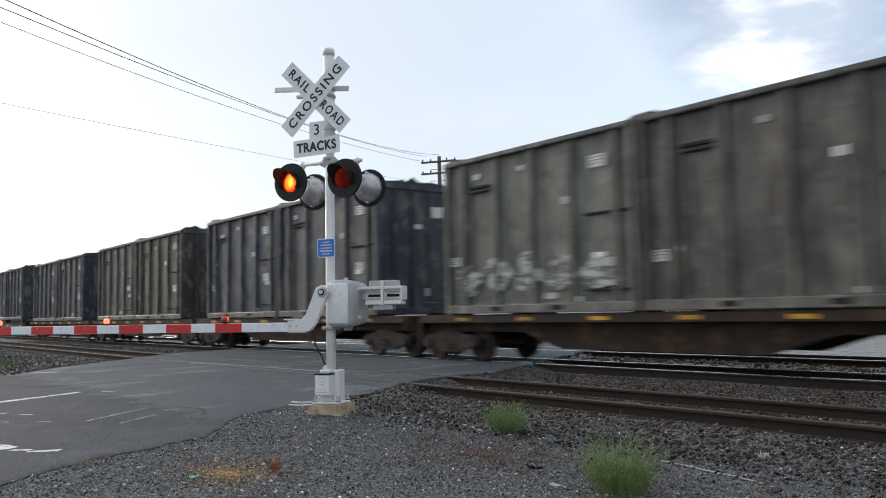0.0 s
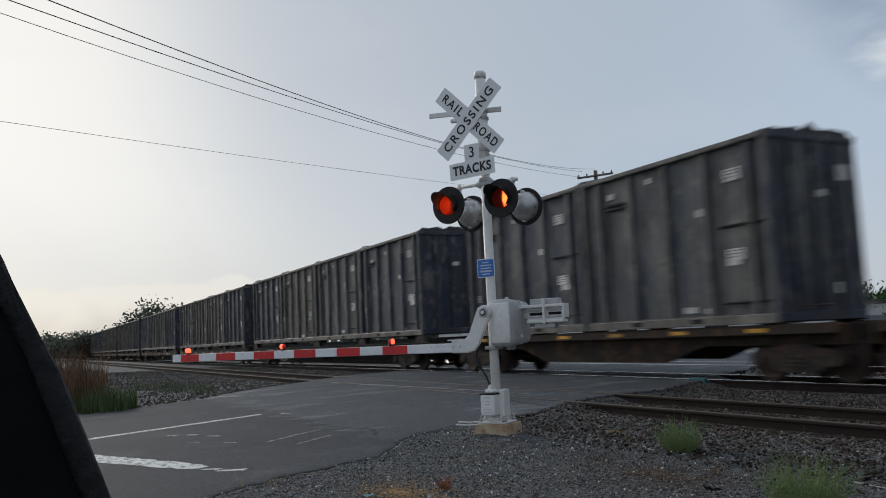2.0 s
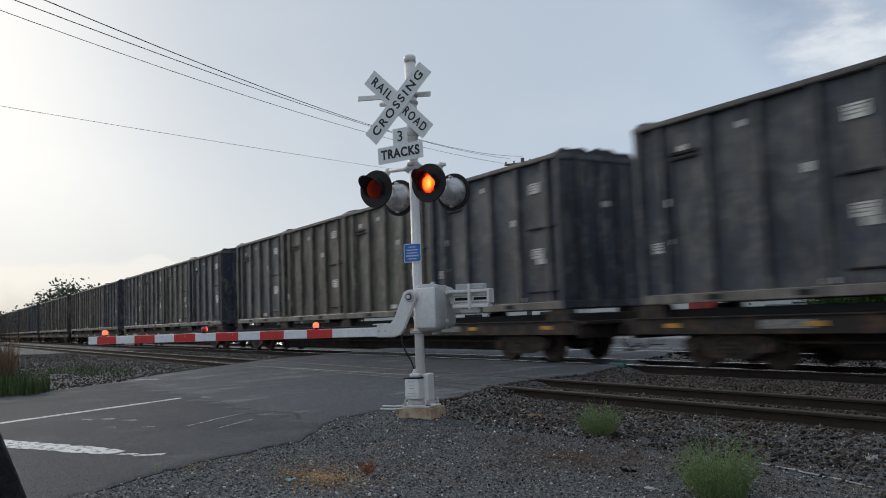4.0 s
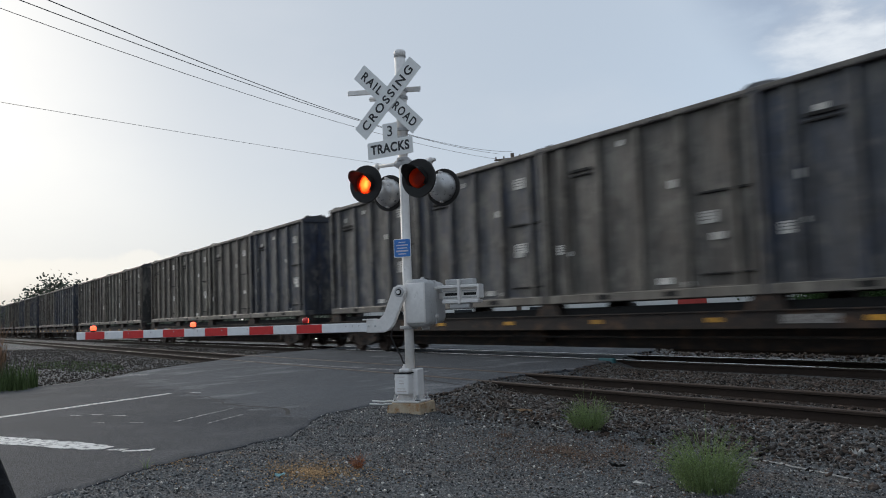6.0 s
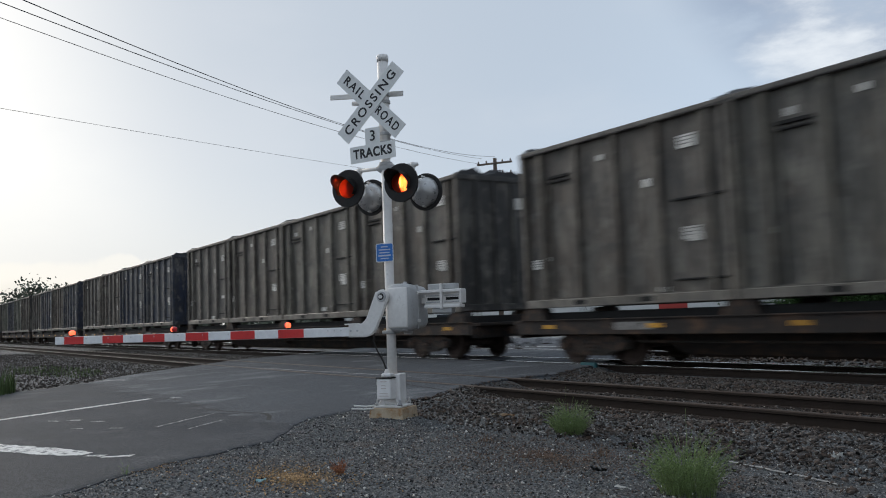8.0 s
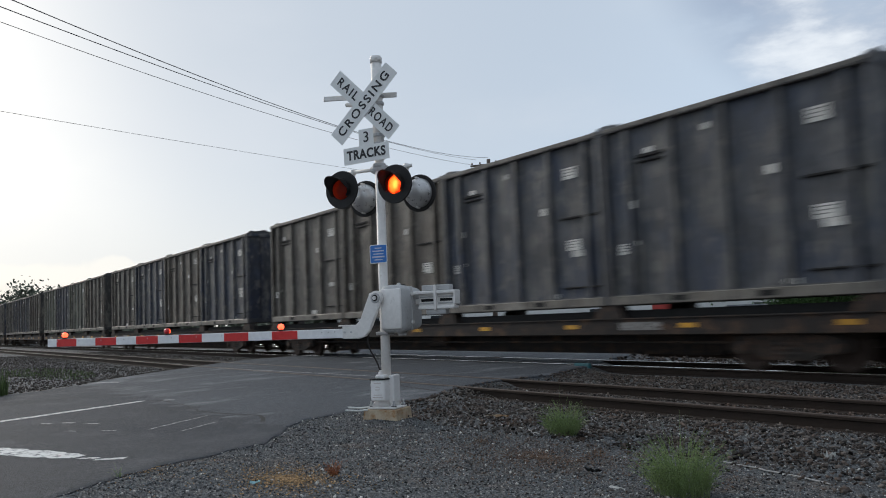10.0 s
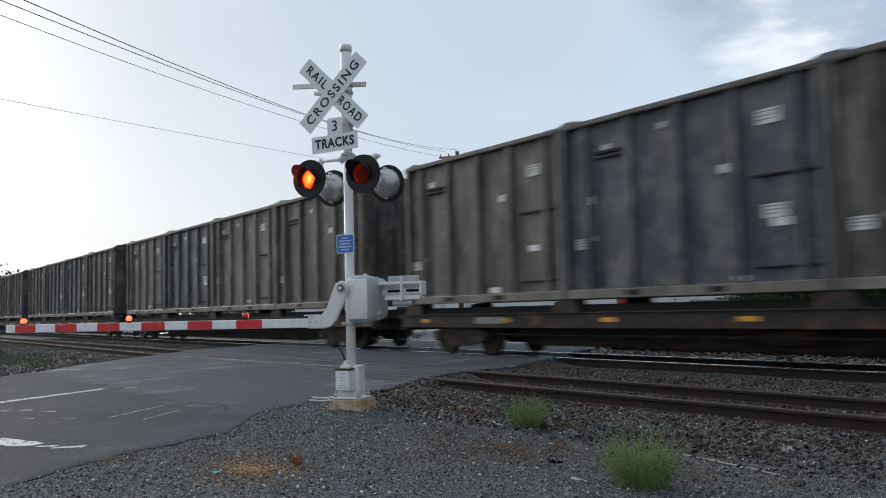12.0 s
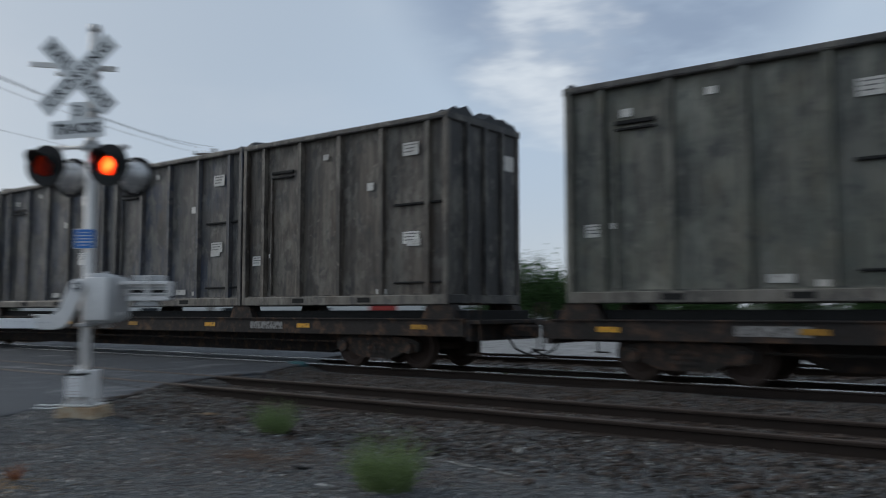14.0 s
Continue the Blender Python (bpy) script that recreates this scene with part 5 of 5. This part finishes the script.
def build_train():
    kit = bogie_kit()
    n4, n2 = 4 * BOX_L + 3 * 0.05, 2 * BOX_L + 0.12
    protos = [build_container(k, e, i + 1) for i, (k, e) in enumerate((("olive_steel", "shaded_end"), ("grey_steel", "navy_end"), ("blue_steel", "navy_end"), ("green_steel", "shaded_end"),
                                                                       ("brown_steel", "shaded_end"), ("slate_steel", "navy_end"), ("olive_steel", "navy_end"), ("grey_steel", "shaded_end")))]
    used = set()
    r = random.Random(8)

    def put(proto, x, y, z):
        if proto in used:
            ob = copy_thing(proto, pose(x, y, z))
        else:
            used.add(proto)
            ob = proto
            ob.matrix_basis = pose(x, y, z)
        KEYED.append((ob, x, y, z))

    sprayed = build_container("green_steel", "shaded_end", 21, spray=True)
    short, long_ = build_short_wagon(kit, n2), build_long_wagon(kit, n4)
    # rear ends of the loads at the clip's start; which paint stands where, rear to front
    for rear, pair in ((-16.6, (None, 4)), (-31.9, (2, 5)), (-46.9, (1, 4)), (-62.2, (2, 5))):
        put(short, rear, TRACK_Y, 0)
        for i, k in enumerate(pair):
            put(sprayed if k is None else protos[k], rear + i * (BOX_L + 0.12), TRACK_Y, 1.15)
    order = {-90.1: (2, 6, 5, 2), -116.8: (5, 4, 0, 2), -143.55: (5, 5, 1, 2), -170.2: (4, 0, 7, 2), -197.1: (7, 4, 0, 4), -224.0: (7, 4, 2, 2), -250.75: (7, 2, 4, 2), -277.3: (3, 2, 3, 4),
             -304.0: (7, 5, 5, 4)}
    order = {**order, **{-304.0 - 26.72 * i: tuple(r.choice((0, 1, 4, 5, 6, 7)) for _ in range(4)) for i in range(1, 7)}}
    for rear, four in order.items():
        put(long_, rear, TRACK_Y, 0)
        for i, k in enumerate(four):
            put(protos[k], rear + i * (BOX_L + 0.05), TRACK_Y, 1.295)


build_train()


# ---- poles and wires ----
def polar(yaw, dist):
    return Vector((-math.sin(radians(yaw)) * dist, EYE[1] + math.cos(radians(yaw)) * dist, 0))


def build_pole(at, height, label, arm_yaw, arms=2):
    p = thing("utility_pole", label, "utility pole", Matrix.Translation(at) @ pose(0, 0, 0, 0, 0, arm_yaw))
    part("shaft", tube([(0, 0, -0.4), (0, 0, height * 0.5), (0, 0, height)], [0.17, 0.15, 0.12], 12), "wood", p, smooth=True)
    for i in range(arms):
        z = height - 0.35 - 0.75 * i
        arm = part("crossarm", box(-1.2, 1.2, -0.17, -0.06, z - 0.06, z + 0.06, 0.01), "wood", p)
        for x in (-1.1, -0.55, 0.55, 1.1):
            part("insulator", lathe([(0.02, 0.0), (0.05, 0.03), (0.055, 0.10), (0.03, 0.16)], 10, "z"), "glass", arm, m=pose(x, -0.115, z + 0.06))
        for x in (-0.6, 0.6):
            part("brace", box(min(0, x), max(0, x), -0.05, -0.035, z - 0.5, z - 0.47), "wood", arm)
    return p


def wire(a, b, sag, name_label, radius):
    w = thing("overhead_wire", name_label, "wire")
    pts = []
    for i in range(33):
        t = i / 32
        p = Vector(a).lerp(Vector(b), t)
        pts.append((p.x, p.y, p.z - sag * 4 * t * (1 - t)))
    part("strand", tube(pts, radius, 5), "wire", w)


def build_lines():
    pole_at = polar(52.6, 54)
    build_pole(pole_at, 11.3, "weathered wooden utility pole with two crossarms beyond the tracks", 32)
    # the line follows the road; its next pole stands behind the camera
    for off, far, z0, z1, sag, rad in ((0.0, 7.98, 11.412, 6.92, 1.174, 0.0105), (-0.9, 7.0, 11.37, 6.916, 0.807, 0.0101), (-1.2, -0.09, 11.079, 10.073, 1.042, 0.0101), (-2.0, -2.32, 9.85, 6.68, 0.189, 0.007)):
        a, b = pole_at + off * U, pole_at + far * U - 52 * D
        wire((a.x, a.y, z0), (b.x, b.y, z1), sag, "thin black overhead power wire" if rad > 0.01 else "single lower overhead telephone wire", rad)
    build_pole(polar(39.5, 150), 9.2, "distant wooden utility pole with crossarms", 20)


build_lines()


# ---- plants ----
def blades(n, spread, height, rng, lean=0.5, width=0.006, droop=0.3, fill=0.6):
    """Thin bent stems, each of three joined quads, from a patch on the ground."""
    out = np.zeros((n, 8, 3))
    a = rng.uniform(0, 2 * np.pi, n)
    rad = spread * rng.random(n) ** fill
    foot = np.stack([np.cos(a) * rad, np.sin(a) * rad * 0.8, np.zeros(n)], 1)
    h = height * rng.uniform(0.40, 1.0, n) * (1 - 0.55 * (rad / spread) ** 2)
    dirn = a + rng.normal(0, 0.7, n)
    lx, ly = np.cos(dirn), np.sin(dirn)
    ln = lean * rng.uniform(0.2, 1.0, n)
    side = np.stack([-ly, lx, np.zeros(n)], 1)
    for k, t in enumerate((0, 0.4, 0.75, 1.0)):
        off = ln * h * t ** 1.6
        z = h * (t - droop * ln * t * t * 0.5)
        p = foot + np.stack([lx * off, ly * off, z], 1)
        w = width * (1 - 0.75 * t)
        out[:, 2 * k] = p + side * w
        out[:, 2 * k + 1] = p - side * w
    return out


BLADE_F = [[0, 1, 3, 2], [2, 3, 5, 4], [4, 5, 7, 6]]


def leaflets(stems, per, size, rng, lo=0.25):
    n = len(stems)
    pick = rng.integers(0, n, n * per)
    t = rng.uniform(lo, 1.0, n * per)
    seg = np.clip((t * 3).astype(int), 0, 2)
    f = t * 3 - seg
    mid = (stems[:, 0::2] + stems[:, 1::2]) / 2
    p = mid[pick, seg] * (1 - f)[:, None] + mid[pick, seg + 1] * f[:, None]
    R = turns(n * per, rng)
    q = np.array([[-0.2, 0, 0], [0, -1, 0.1], [0.2, 0, 0], [0, 1, 0.1]]) * np.array([1.0, 1.0, 1.0])
    v = np.einsum("nij,kj->nki", R, q) * (size * rng.uniform(0.5, 1.2, n * per))[:, None, None]
    return v + p[:, None]


def build_bush(name, label, x, y, spread, height, n, seed, mat="weed", leaf=0.0085, per=38):
    rng = np.random.default_rng(seed)
    z = ground_z(x, y)
    b = thing(name, label, "weed", pose(x, y, z))
    st = blades(n, spread * 0.45, height * 1.08, rng, 0.85, 0.0016, droop=0.75)
    o = soup("stem_tuft", st, 4, BLADE_F, mat, "", "")
    o.parent = b
    l = soup("foliage", leaflets(st, per, leaf, rng), 4, [[0, 1, 2, 3]], mat, "", "")
    l.parent = b
    # a few seed stalks that stand out above the rest
    up = blades(max(4, n // 24), spread * 0.4, height * 1.45, rng, 0.25, 0.0018)
    s = soup("seed_stalk", up, 4, BLADE_F, mat, "", "")
    s.parent = b
    return b


build_bush("weed_bush", "feathery green weed growing in the ballast", -7.05, -2.09, 0.40, 0.42, 420, 21)
build_bush("weed_bush", "large feathery green weed at the gravel's edge", -4.12, -3.62, 0.46, 0.50, 620, 22)
build_bush("weed_tuft", "small wispy weed at the asphalt edge", -7.9, -6.55, 0.05, 0.16, 12, 23, leaf=0.008, per=4)
build_bush("dead_weed", "rust-orange dead weed on the gravel", -6.62, -5.09, 0.09, 0.16, 90, 24, mat="orange", leaf=0.010, per=8)
build_bush("low_weed", "thin reddish weed in the gravel", -5.7, -2.9, 0.20, 0.16, 40, 25, mat="weed_dry", leaf=0.008, per=4)
build_bush("low_weed", "thin reddish weed in the gravel", -7.2, -3.1, 0.18, 0.10, 40, 26, mat="weed_dry", leaf=0.008, per=4)


def grass_patch(name, label, cx, cy, rx, ry, height, n, seed, mat, width=0.012):
    rng = np.random.default_rng(seed)
    b = blades(n, 1.0, height, rng, 0.45, width, fill=0.5)
    a, rad = rng.uniform(0, 2 * np.pi, n), np.sqrt(rng.random(n))
    sh = np.stack([cx + rx * rad * np.cos(a), cy + ry * rad * np.sin(a), np.full(n, -0.16)], 1)
    foot = (b[:, 0] + b[:, 1]) / 2
    b += (sh - np.concatenate([foot[:, :2], np.zeros((n, 1))], 1))[:, None]
    o = soup(name, b, 4, BLADE_F, mat, label, "grass")
    return o


grass_patch("tall_grass", "tall dry reddish grass across the road", -23.3, -7.5, 2.7, 1.1, 1.9, 2000, 31, "weed_dry", 0.010)
grass_patch("green_grass", "green weeds at the foot of the dry grass", -21.0, -6.7, 1.5, 0.8, 0.75, 1300, 32, "weed_low", 0.012)
grass_patch("low_grass", "low green grass on the ballast bank", -30.5, -3.6, 5.0, 1.1, 0.16, 1500, 33, "weed_low", 0.012)
grass_patch("far_grass", "dry grass along the track in the distance", -48, -6.5, 14, 2.0, 0.9, 1600, 34, "weed_dry", 0.03)


def build_tree(at, height, crown, seed, label, n=2600, leaf=0.22, mat="leaf"):
    r = random.Random(seed)
    rng = np.random.default_rng(seed)
    t = thing("tree", label, "tree", Matrix.Translation(at))
    th = height * 0.42
    bm = tube([(0, 0, -0.3), (0.05, 0.03, th * 0.5), (0.1, 0, th)], [height * 0.028, height * 0.022, height * 0.015], 8)
    tips = []
    for k in range(9):
        a = 2 * math.pi * k / 9 + r.uniform(-0.3, 0.3)
        z0 = th * r.uniform(0.45, 1.0)
        ln = crown * r.uniform(0.5, 0.95)
        tip = Vector((math.cos(a) * ln, math.sin(a) * ln, z0 + height * r.uniform(0.12, 0.5)))
        midp = Vector((math.cos(a) * ln * 0.45, math.sin(a) * ln * 0.45, z0 + (tip.z - z0) * 0.35))
        tube([(0.05, 0.02, z0), midp, tip], [height * 0.010, height * 0.007, height * 0.003], 5, bm)
        tips += [tip, midp.lerp(tip, 0.5), midp]
    tips += [Vector((0.1, 0, height * f)) for f in (0.6, 0.75, 0.9)]
    part("trunk", bm, "bark", t)
    c = rng.integers(0, len(tips), n)
    p = np.array([tips[i][:] for i in c]) + rng.normal(0, 1, (n, 3)) * np.array([crown * 0.24, crown * 0.24, height * 0.095])
    p[:, 2] = np.clip(p[:, 2], height * 0.12, height * 1.3)
    q = np.array([[-0.5, 0, 0], [0, -0.32, 0.08], [0.5, 0, 0], [0, 0.32, 0.08]])
    v = np.einsum("nij,kj->nki", turns(n, rng), q) * (leaf * rng.uniform(0.6, 1.5, n))[:, None, None] + p[:, None]
    o = soup("crown", v, 4, [[0, 1, 2, 3]], mat, "", "")
    o.parent = t
    return t


def build_woods():
    for yaw, d, h, c, s in ((31.2, 44, 4.6, 2.1, 41), (29.2, 47, 3.6, 1.9, 42), (27.0, 46, 3.3, 1.8, 43), (33.4, 62, 3.9, 2.2, 44), (24.5, 52, 4.0, 2.2, 45), (37.0, 80, 4.5, 2.6, 46), (20.0, 60, 4.4, 2.6, 47),
                            (41.0, 120, 6.0, 3.4, 48), (44.0, 125, 6.4, 3.6, 49), (47.0, 130, 6.2, 3.6, 50), (15.0, 64, 4.4, 2.5, 51), (10.0, 66, 4.2, 2.5, 52)):
        build_tree(polar(yaw, d), h * 0.84, c, s, "leafy green tree beyond the far lot", leaf=0.12 if d < 70 else 0.3, n=11000 if d < 70 else 4200)
    # these far crowns carry the haze in their leaf colour
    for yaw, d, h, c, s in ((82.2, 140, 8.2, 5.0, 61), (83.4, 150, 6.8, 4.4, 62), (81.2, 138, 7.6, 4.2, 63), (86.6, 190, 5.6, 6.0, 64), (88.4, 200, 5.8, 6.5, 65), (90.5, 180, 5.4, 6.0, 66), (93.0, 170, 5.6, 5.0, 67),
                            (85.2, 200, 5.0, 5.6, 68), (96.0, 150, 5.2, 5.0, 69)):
        build_tree(polar(yaw, d), h, c, s, "distant tree beside the railway, leaves paled for haze", leaf=0.45, n=5200, mat="hazed_leaf")
    rng = np.random.default_rng(70)
    n = 9000
    a = rng.uniform(-30, 130, n)
    d = rng.uniform(380, 470, n)
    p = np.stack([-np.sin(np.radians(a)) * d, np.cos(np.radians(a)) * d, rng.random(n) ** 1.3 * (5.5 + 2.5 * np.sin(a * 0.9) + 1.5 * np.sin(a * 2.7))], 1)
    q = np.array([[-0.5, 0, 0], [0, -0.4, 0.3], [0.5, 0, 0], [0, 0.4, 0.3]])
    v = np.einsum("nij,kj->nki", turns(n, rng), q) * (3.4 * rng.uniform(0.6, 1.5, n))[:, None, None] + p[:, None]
    soup("far_woods", v, 4, [[0, 1, 2, 3]], "hazed_leaf", "line of woods along the horizon, paled for haze", "woods")


build_woods()


# ---- beyond the tracks ----
def build_house(at, yaw, w, d, h, label):
    b = thing("house", label, "house", Matrix.Translation(at) @ pose(0, 0, 0, 0, 0, yaw))
    part("wall", box(-w / 2, w / 2, -d / 2, d / 2, -0.3, h, 0.02), "siding", b)
    part("roof", prism([(-w / 2 - 0.3, h), (w / 2 + 0.3, h), (0, h + w * 0.26)], (-d / 2 - 0.3, d / 2 + 0.3), "y"), "roof", b)
    for x in (-w * 0.28, w * 0.28):
        win = part("window", box(x - 0.55, x + 0.55, -d / 2 - 0.05, -d / 2, 0.9, 2.1, 0.01), "siding", b)
        part("pane", box(x - 0.45, x + 0.45, -d / 2 - 0.058, -d / 2 - 0.051, 1.0, 2.0), "pane", win)
    part("door", box(-0.45, 0.45, -d / 2 - 0.04, -d / 2, -0.1, 2.0, 0.01), "roof", b)


build_house(polar(43.4, 118), 25, 6, 7, 2.4, "small white clapboard house far beyond the tracks")


def build_far_car():
    c = thing("car", "small dark car with red tail lights on the far lot", "car", Matrix.Translation(polar(36.3, 44)) @ pose(0, 0, -0.12, 0, 0, 28))
    body = prism([(-2.1, 0.3), (2.1, 0.3), (2.15, 0.65), (1.95, 0.85), (1.1, 0.92), (0.5, 1.38), (-0.9, 1.40), (-1.55, 0.98), (-2.1, 0.9)], (-0.85, 0.85), "x")
    part("body", body, "car_paint", c)
    for x in (-0.8, 0.8):
        for y in (-1.3, 1.3):
            part("wheel", lathe([(0.2, -0.1), (0.31, -0.1), (0.31, 0.1), (0.2, 0.1)], 16, "x"), "slot", c, m=pose(x, y, 0.31))
        part("tail_light", box(x - 0.12, x + 0.12, -2.14, -2.08, 0.68, 0.80, 0.01), "signal_red", c, "red tail light")


build_far_car()


def build_warehouse():
    w = thing("warehouse", "long low white metal shed with a red sign beyond the lot", "shed", Matrix.Translation(polar(50, 84)) @ pose(0, 0, 0, 0, 0, 24))
    part("wall", box(-26, 30, 0, 9, -0.3, 2.45, 0.03), "siding", w)
    part("roof", prism([(-26.4, 2.45), (30.4, 2.45), (30.4, 2.62), (-26.4, 2.62)], (-0.4, 9.4), "y"), "roof", w)
    for x in (-20, -11, -2, 7, 22):
        win = part("window", box(x - 1.2, x + 1.2, -0.06, 0.0, 0.7, 1.6, 0.01), "siding", w)
        part("pane", box(x - 1.1, x + 1.1, -0.07, -0.061, 0.8, 1.5), "pane", win)
    part("sign_board", box(12.0, 14.6, -0.10, -0.02, 1.1, 1.75, 0.01), "brick_red", w, "red sign board")


build_warehouse()


# ---- litter ----
def scrap(x, y, w, d, h, mat, label, seed, yaw=0.0):
    r = random.Random(seed)
    bm = bmesh.new()
    n = 5
    g = [[bm.verts.new(((i / n - 0.5) * w + r.uniform(-0.1, 0.1) * w / n, (j / n - 0.5) * d + r.uniform(-0.1, 0.1) * d, h * r.random())) for j in range(3)] for i in range(n + 1)]
    for a, b in zip(g, g[1:]):
        for j in range(2):
            bm.faces.new((a[j], b[j], b[j + 1], a[j + 1]))
    bmesh.ops.solidify(bm, geom=bm.faces[:], thickness=0.004)
    o = part("litter", bm, mat, None, m=pose(x, y, ground_z(x, y) + 0.018, 0, 0, yaw))
    return tagged(o, label, "litter")


scrap(-4.22, -1.63, 0.10, 0.07, 0.08, "litter", "crumpled white paper cup on the ballast", 1)
scrap(-6.75, -5.73, 0.10, 0.06, 0.03, "cyan", "crushed pale blue plastic scrap on the gravel", 2, 30)
scrap(-6.28, -5.39, 0.06, 0.05, 0.04, "litter", "white scrap of paper on the gravel", 3)
scrap(-4.55, -3.81, 0.14, 0.05, 0.02, "litter", "flattened white wrapper on the gravel", 4, 10)
scrap(-5.12, -3.49, 0.16, 0.08, 0.05, "slot", "black rag lying on the gravel", 5, 20)
scrap(-8.82, -1.59, 0.34, 0.22, 0.05, "concrete", "tan slab fragment lying on the ballast", 6, 15)


def faded_line(points, label, seed):
    pts = jagged(points, 0.08, 0.012, seed)
    bm = tube([(x, y, ground_z(x, y) + 0.012) for x, y in (q[:2] for q in pts)], 0.006, 6)
    tagged(part("rope", bm, "pale_stone"), label, "rope")


faded_line([(-4.75, -2.36), (-4.2, -2.42), (-3.68, -2.54)], "frayed white cord lying in the gravel", 1)
faded_line([(-8.25, -1.92), (-7.7, -2.1), (-7.25, -2.28)], "frayed white cord half buried in the gravel", 2)


# ---- the pillar of the parked car beside the camera ----
def build_car_pillar():
    p = thing("car_pillar", "black window pillar of the parked car beside the camera", "car pillar")

    def at(yaw, rise, dist):
        q = polar(yaw, dist)
        return Vector((q.x, q.y, EYE[2] + rise * dist))
    edge = [at(80.9, -0.42, 0.55), at(84.0, -0.24, 0.56), at(85.7, -0.155, 0.57), at(88.4, -0.024, 0.58), at(91.5, 0.095, 0.60), at(95.8, 0.25, 0.63), at(101.5, 0.42, 0.68)]
    out = [e + (Vector((-0.10, -0.34, 0.0))) for e in edge]
    bm = bmesh.new()
    rows = []
    for e, o in zip(edge, out):
        d = (o - e)
        row = [bm.verts.new(e), bm.verts.new(e + d * 0.08 + Vector((0.012, 0, 0.01))), bm.verts.new(e + d * 0.5 + Vector((0.02, 0, 0.01))), bm.verts.new(o),
               bm.verts.new(o + Vector((-0.06, 0, 0))), bm.verts.new(e + Vector((-0.06, -0.02, 0)))]
        rows.append(row)
    for a, b in zip(rows, rows[1:]):
        for k in range(6):
            bm.faces.new((a[k], a[(k + 1) % 6], b[(k + 1) % 6], b[k]))
    bm.faces.new(rows[0])
    bm.faces.new(rows[-1][::-1])
    bmesh.ops.recalc_face_normals(bm, faces=bm.faces[:])
    part("pillar", bm, "trim", p, smooth=False)
    part("rubber_seal", tube(edge, 0.008, 10), "seal", p, "speckled rubber window seal", smooth=True)
    lo = edge[0].lerp(out[0], 0.5)
    part("door_panel", box(lo.x - 0.10, lo.x + 0.04, lo.y - 0.22, lo.y + 0.20, -0.14, lo.z + 0.02, 0.03), "trim", p, "black car door below the window")


build_car_pillar()


def motions():
    for ob, x, y, z in KEYED:
        walk(ob, [(t, pose(x + SPEED * t, y, z)) for t in (0.0, 7.0, 14.0)])
    # the two sides flash in turn: each light swings its bright face forwards, then away, in place of switching
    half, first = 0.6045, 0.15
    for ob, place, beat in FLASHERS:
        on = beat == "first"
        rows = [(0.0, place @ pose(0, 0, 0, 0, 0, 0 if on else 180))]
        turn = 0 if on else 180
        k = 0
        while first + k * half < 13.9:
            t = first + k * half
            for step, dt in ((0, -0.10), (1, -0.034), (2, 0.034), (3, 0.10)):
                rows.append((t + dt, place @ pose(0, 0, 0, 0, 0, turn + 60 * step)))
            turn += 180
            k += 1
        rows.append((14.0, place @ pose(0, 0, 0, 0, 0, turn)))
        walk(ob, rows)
    # the wheels roll; alike wheels of all wagons share one set of keys
    turning = {}
    for w, dx, sy in WHEELS:
        if (dx, sy) not in turning:
            rows = []
            for k in range(421):
                t = k / 30
                spin = math.degrees(SPEED * t / 0.446) % 360
                rows.append((t, pose(dx, sy * 0.745, 0.446) @ pose(0, 0, 0, 0, spin, 0) @ pose(0, 0, 0, 0, 0, 0 if sy < 0 else 180)))
            walk(w, rows)
            turning[dx, sy] = w.animation_data
    for ob, *_ in KEYED:
        for w in ob.children_recursive:
            if w.name.split(".")[0] == "wheel" and w.animation_data is None:
                p = w.matrix_basis.translation
                keys = turning[-0.88 if p.x < 0 else 0.88, -1 if p.y < 0 else 1]
                w.rotation_mode = "QUATERNION"
                w.animation_data_create()
                w.animation_data.action = keys.action
                w.animation_data.action_slot = keys.action_slot


motions()
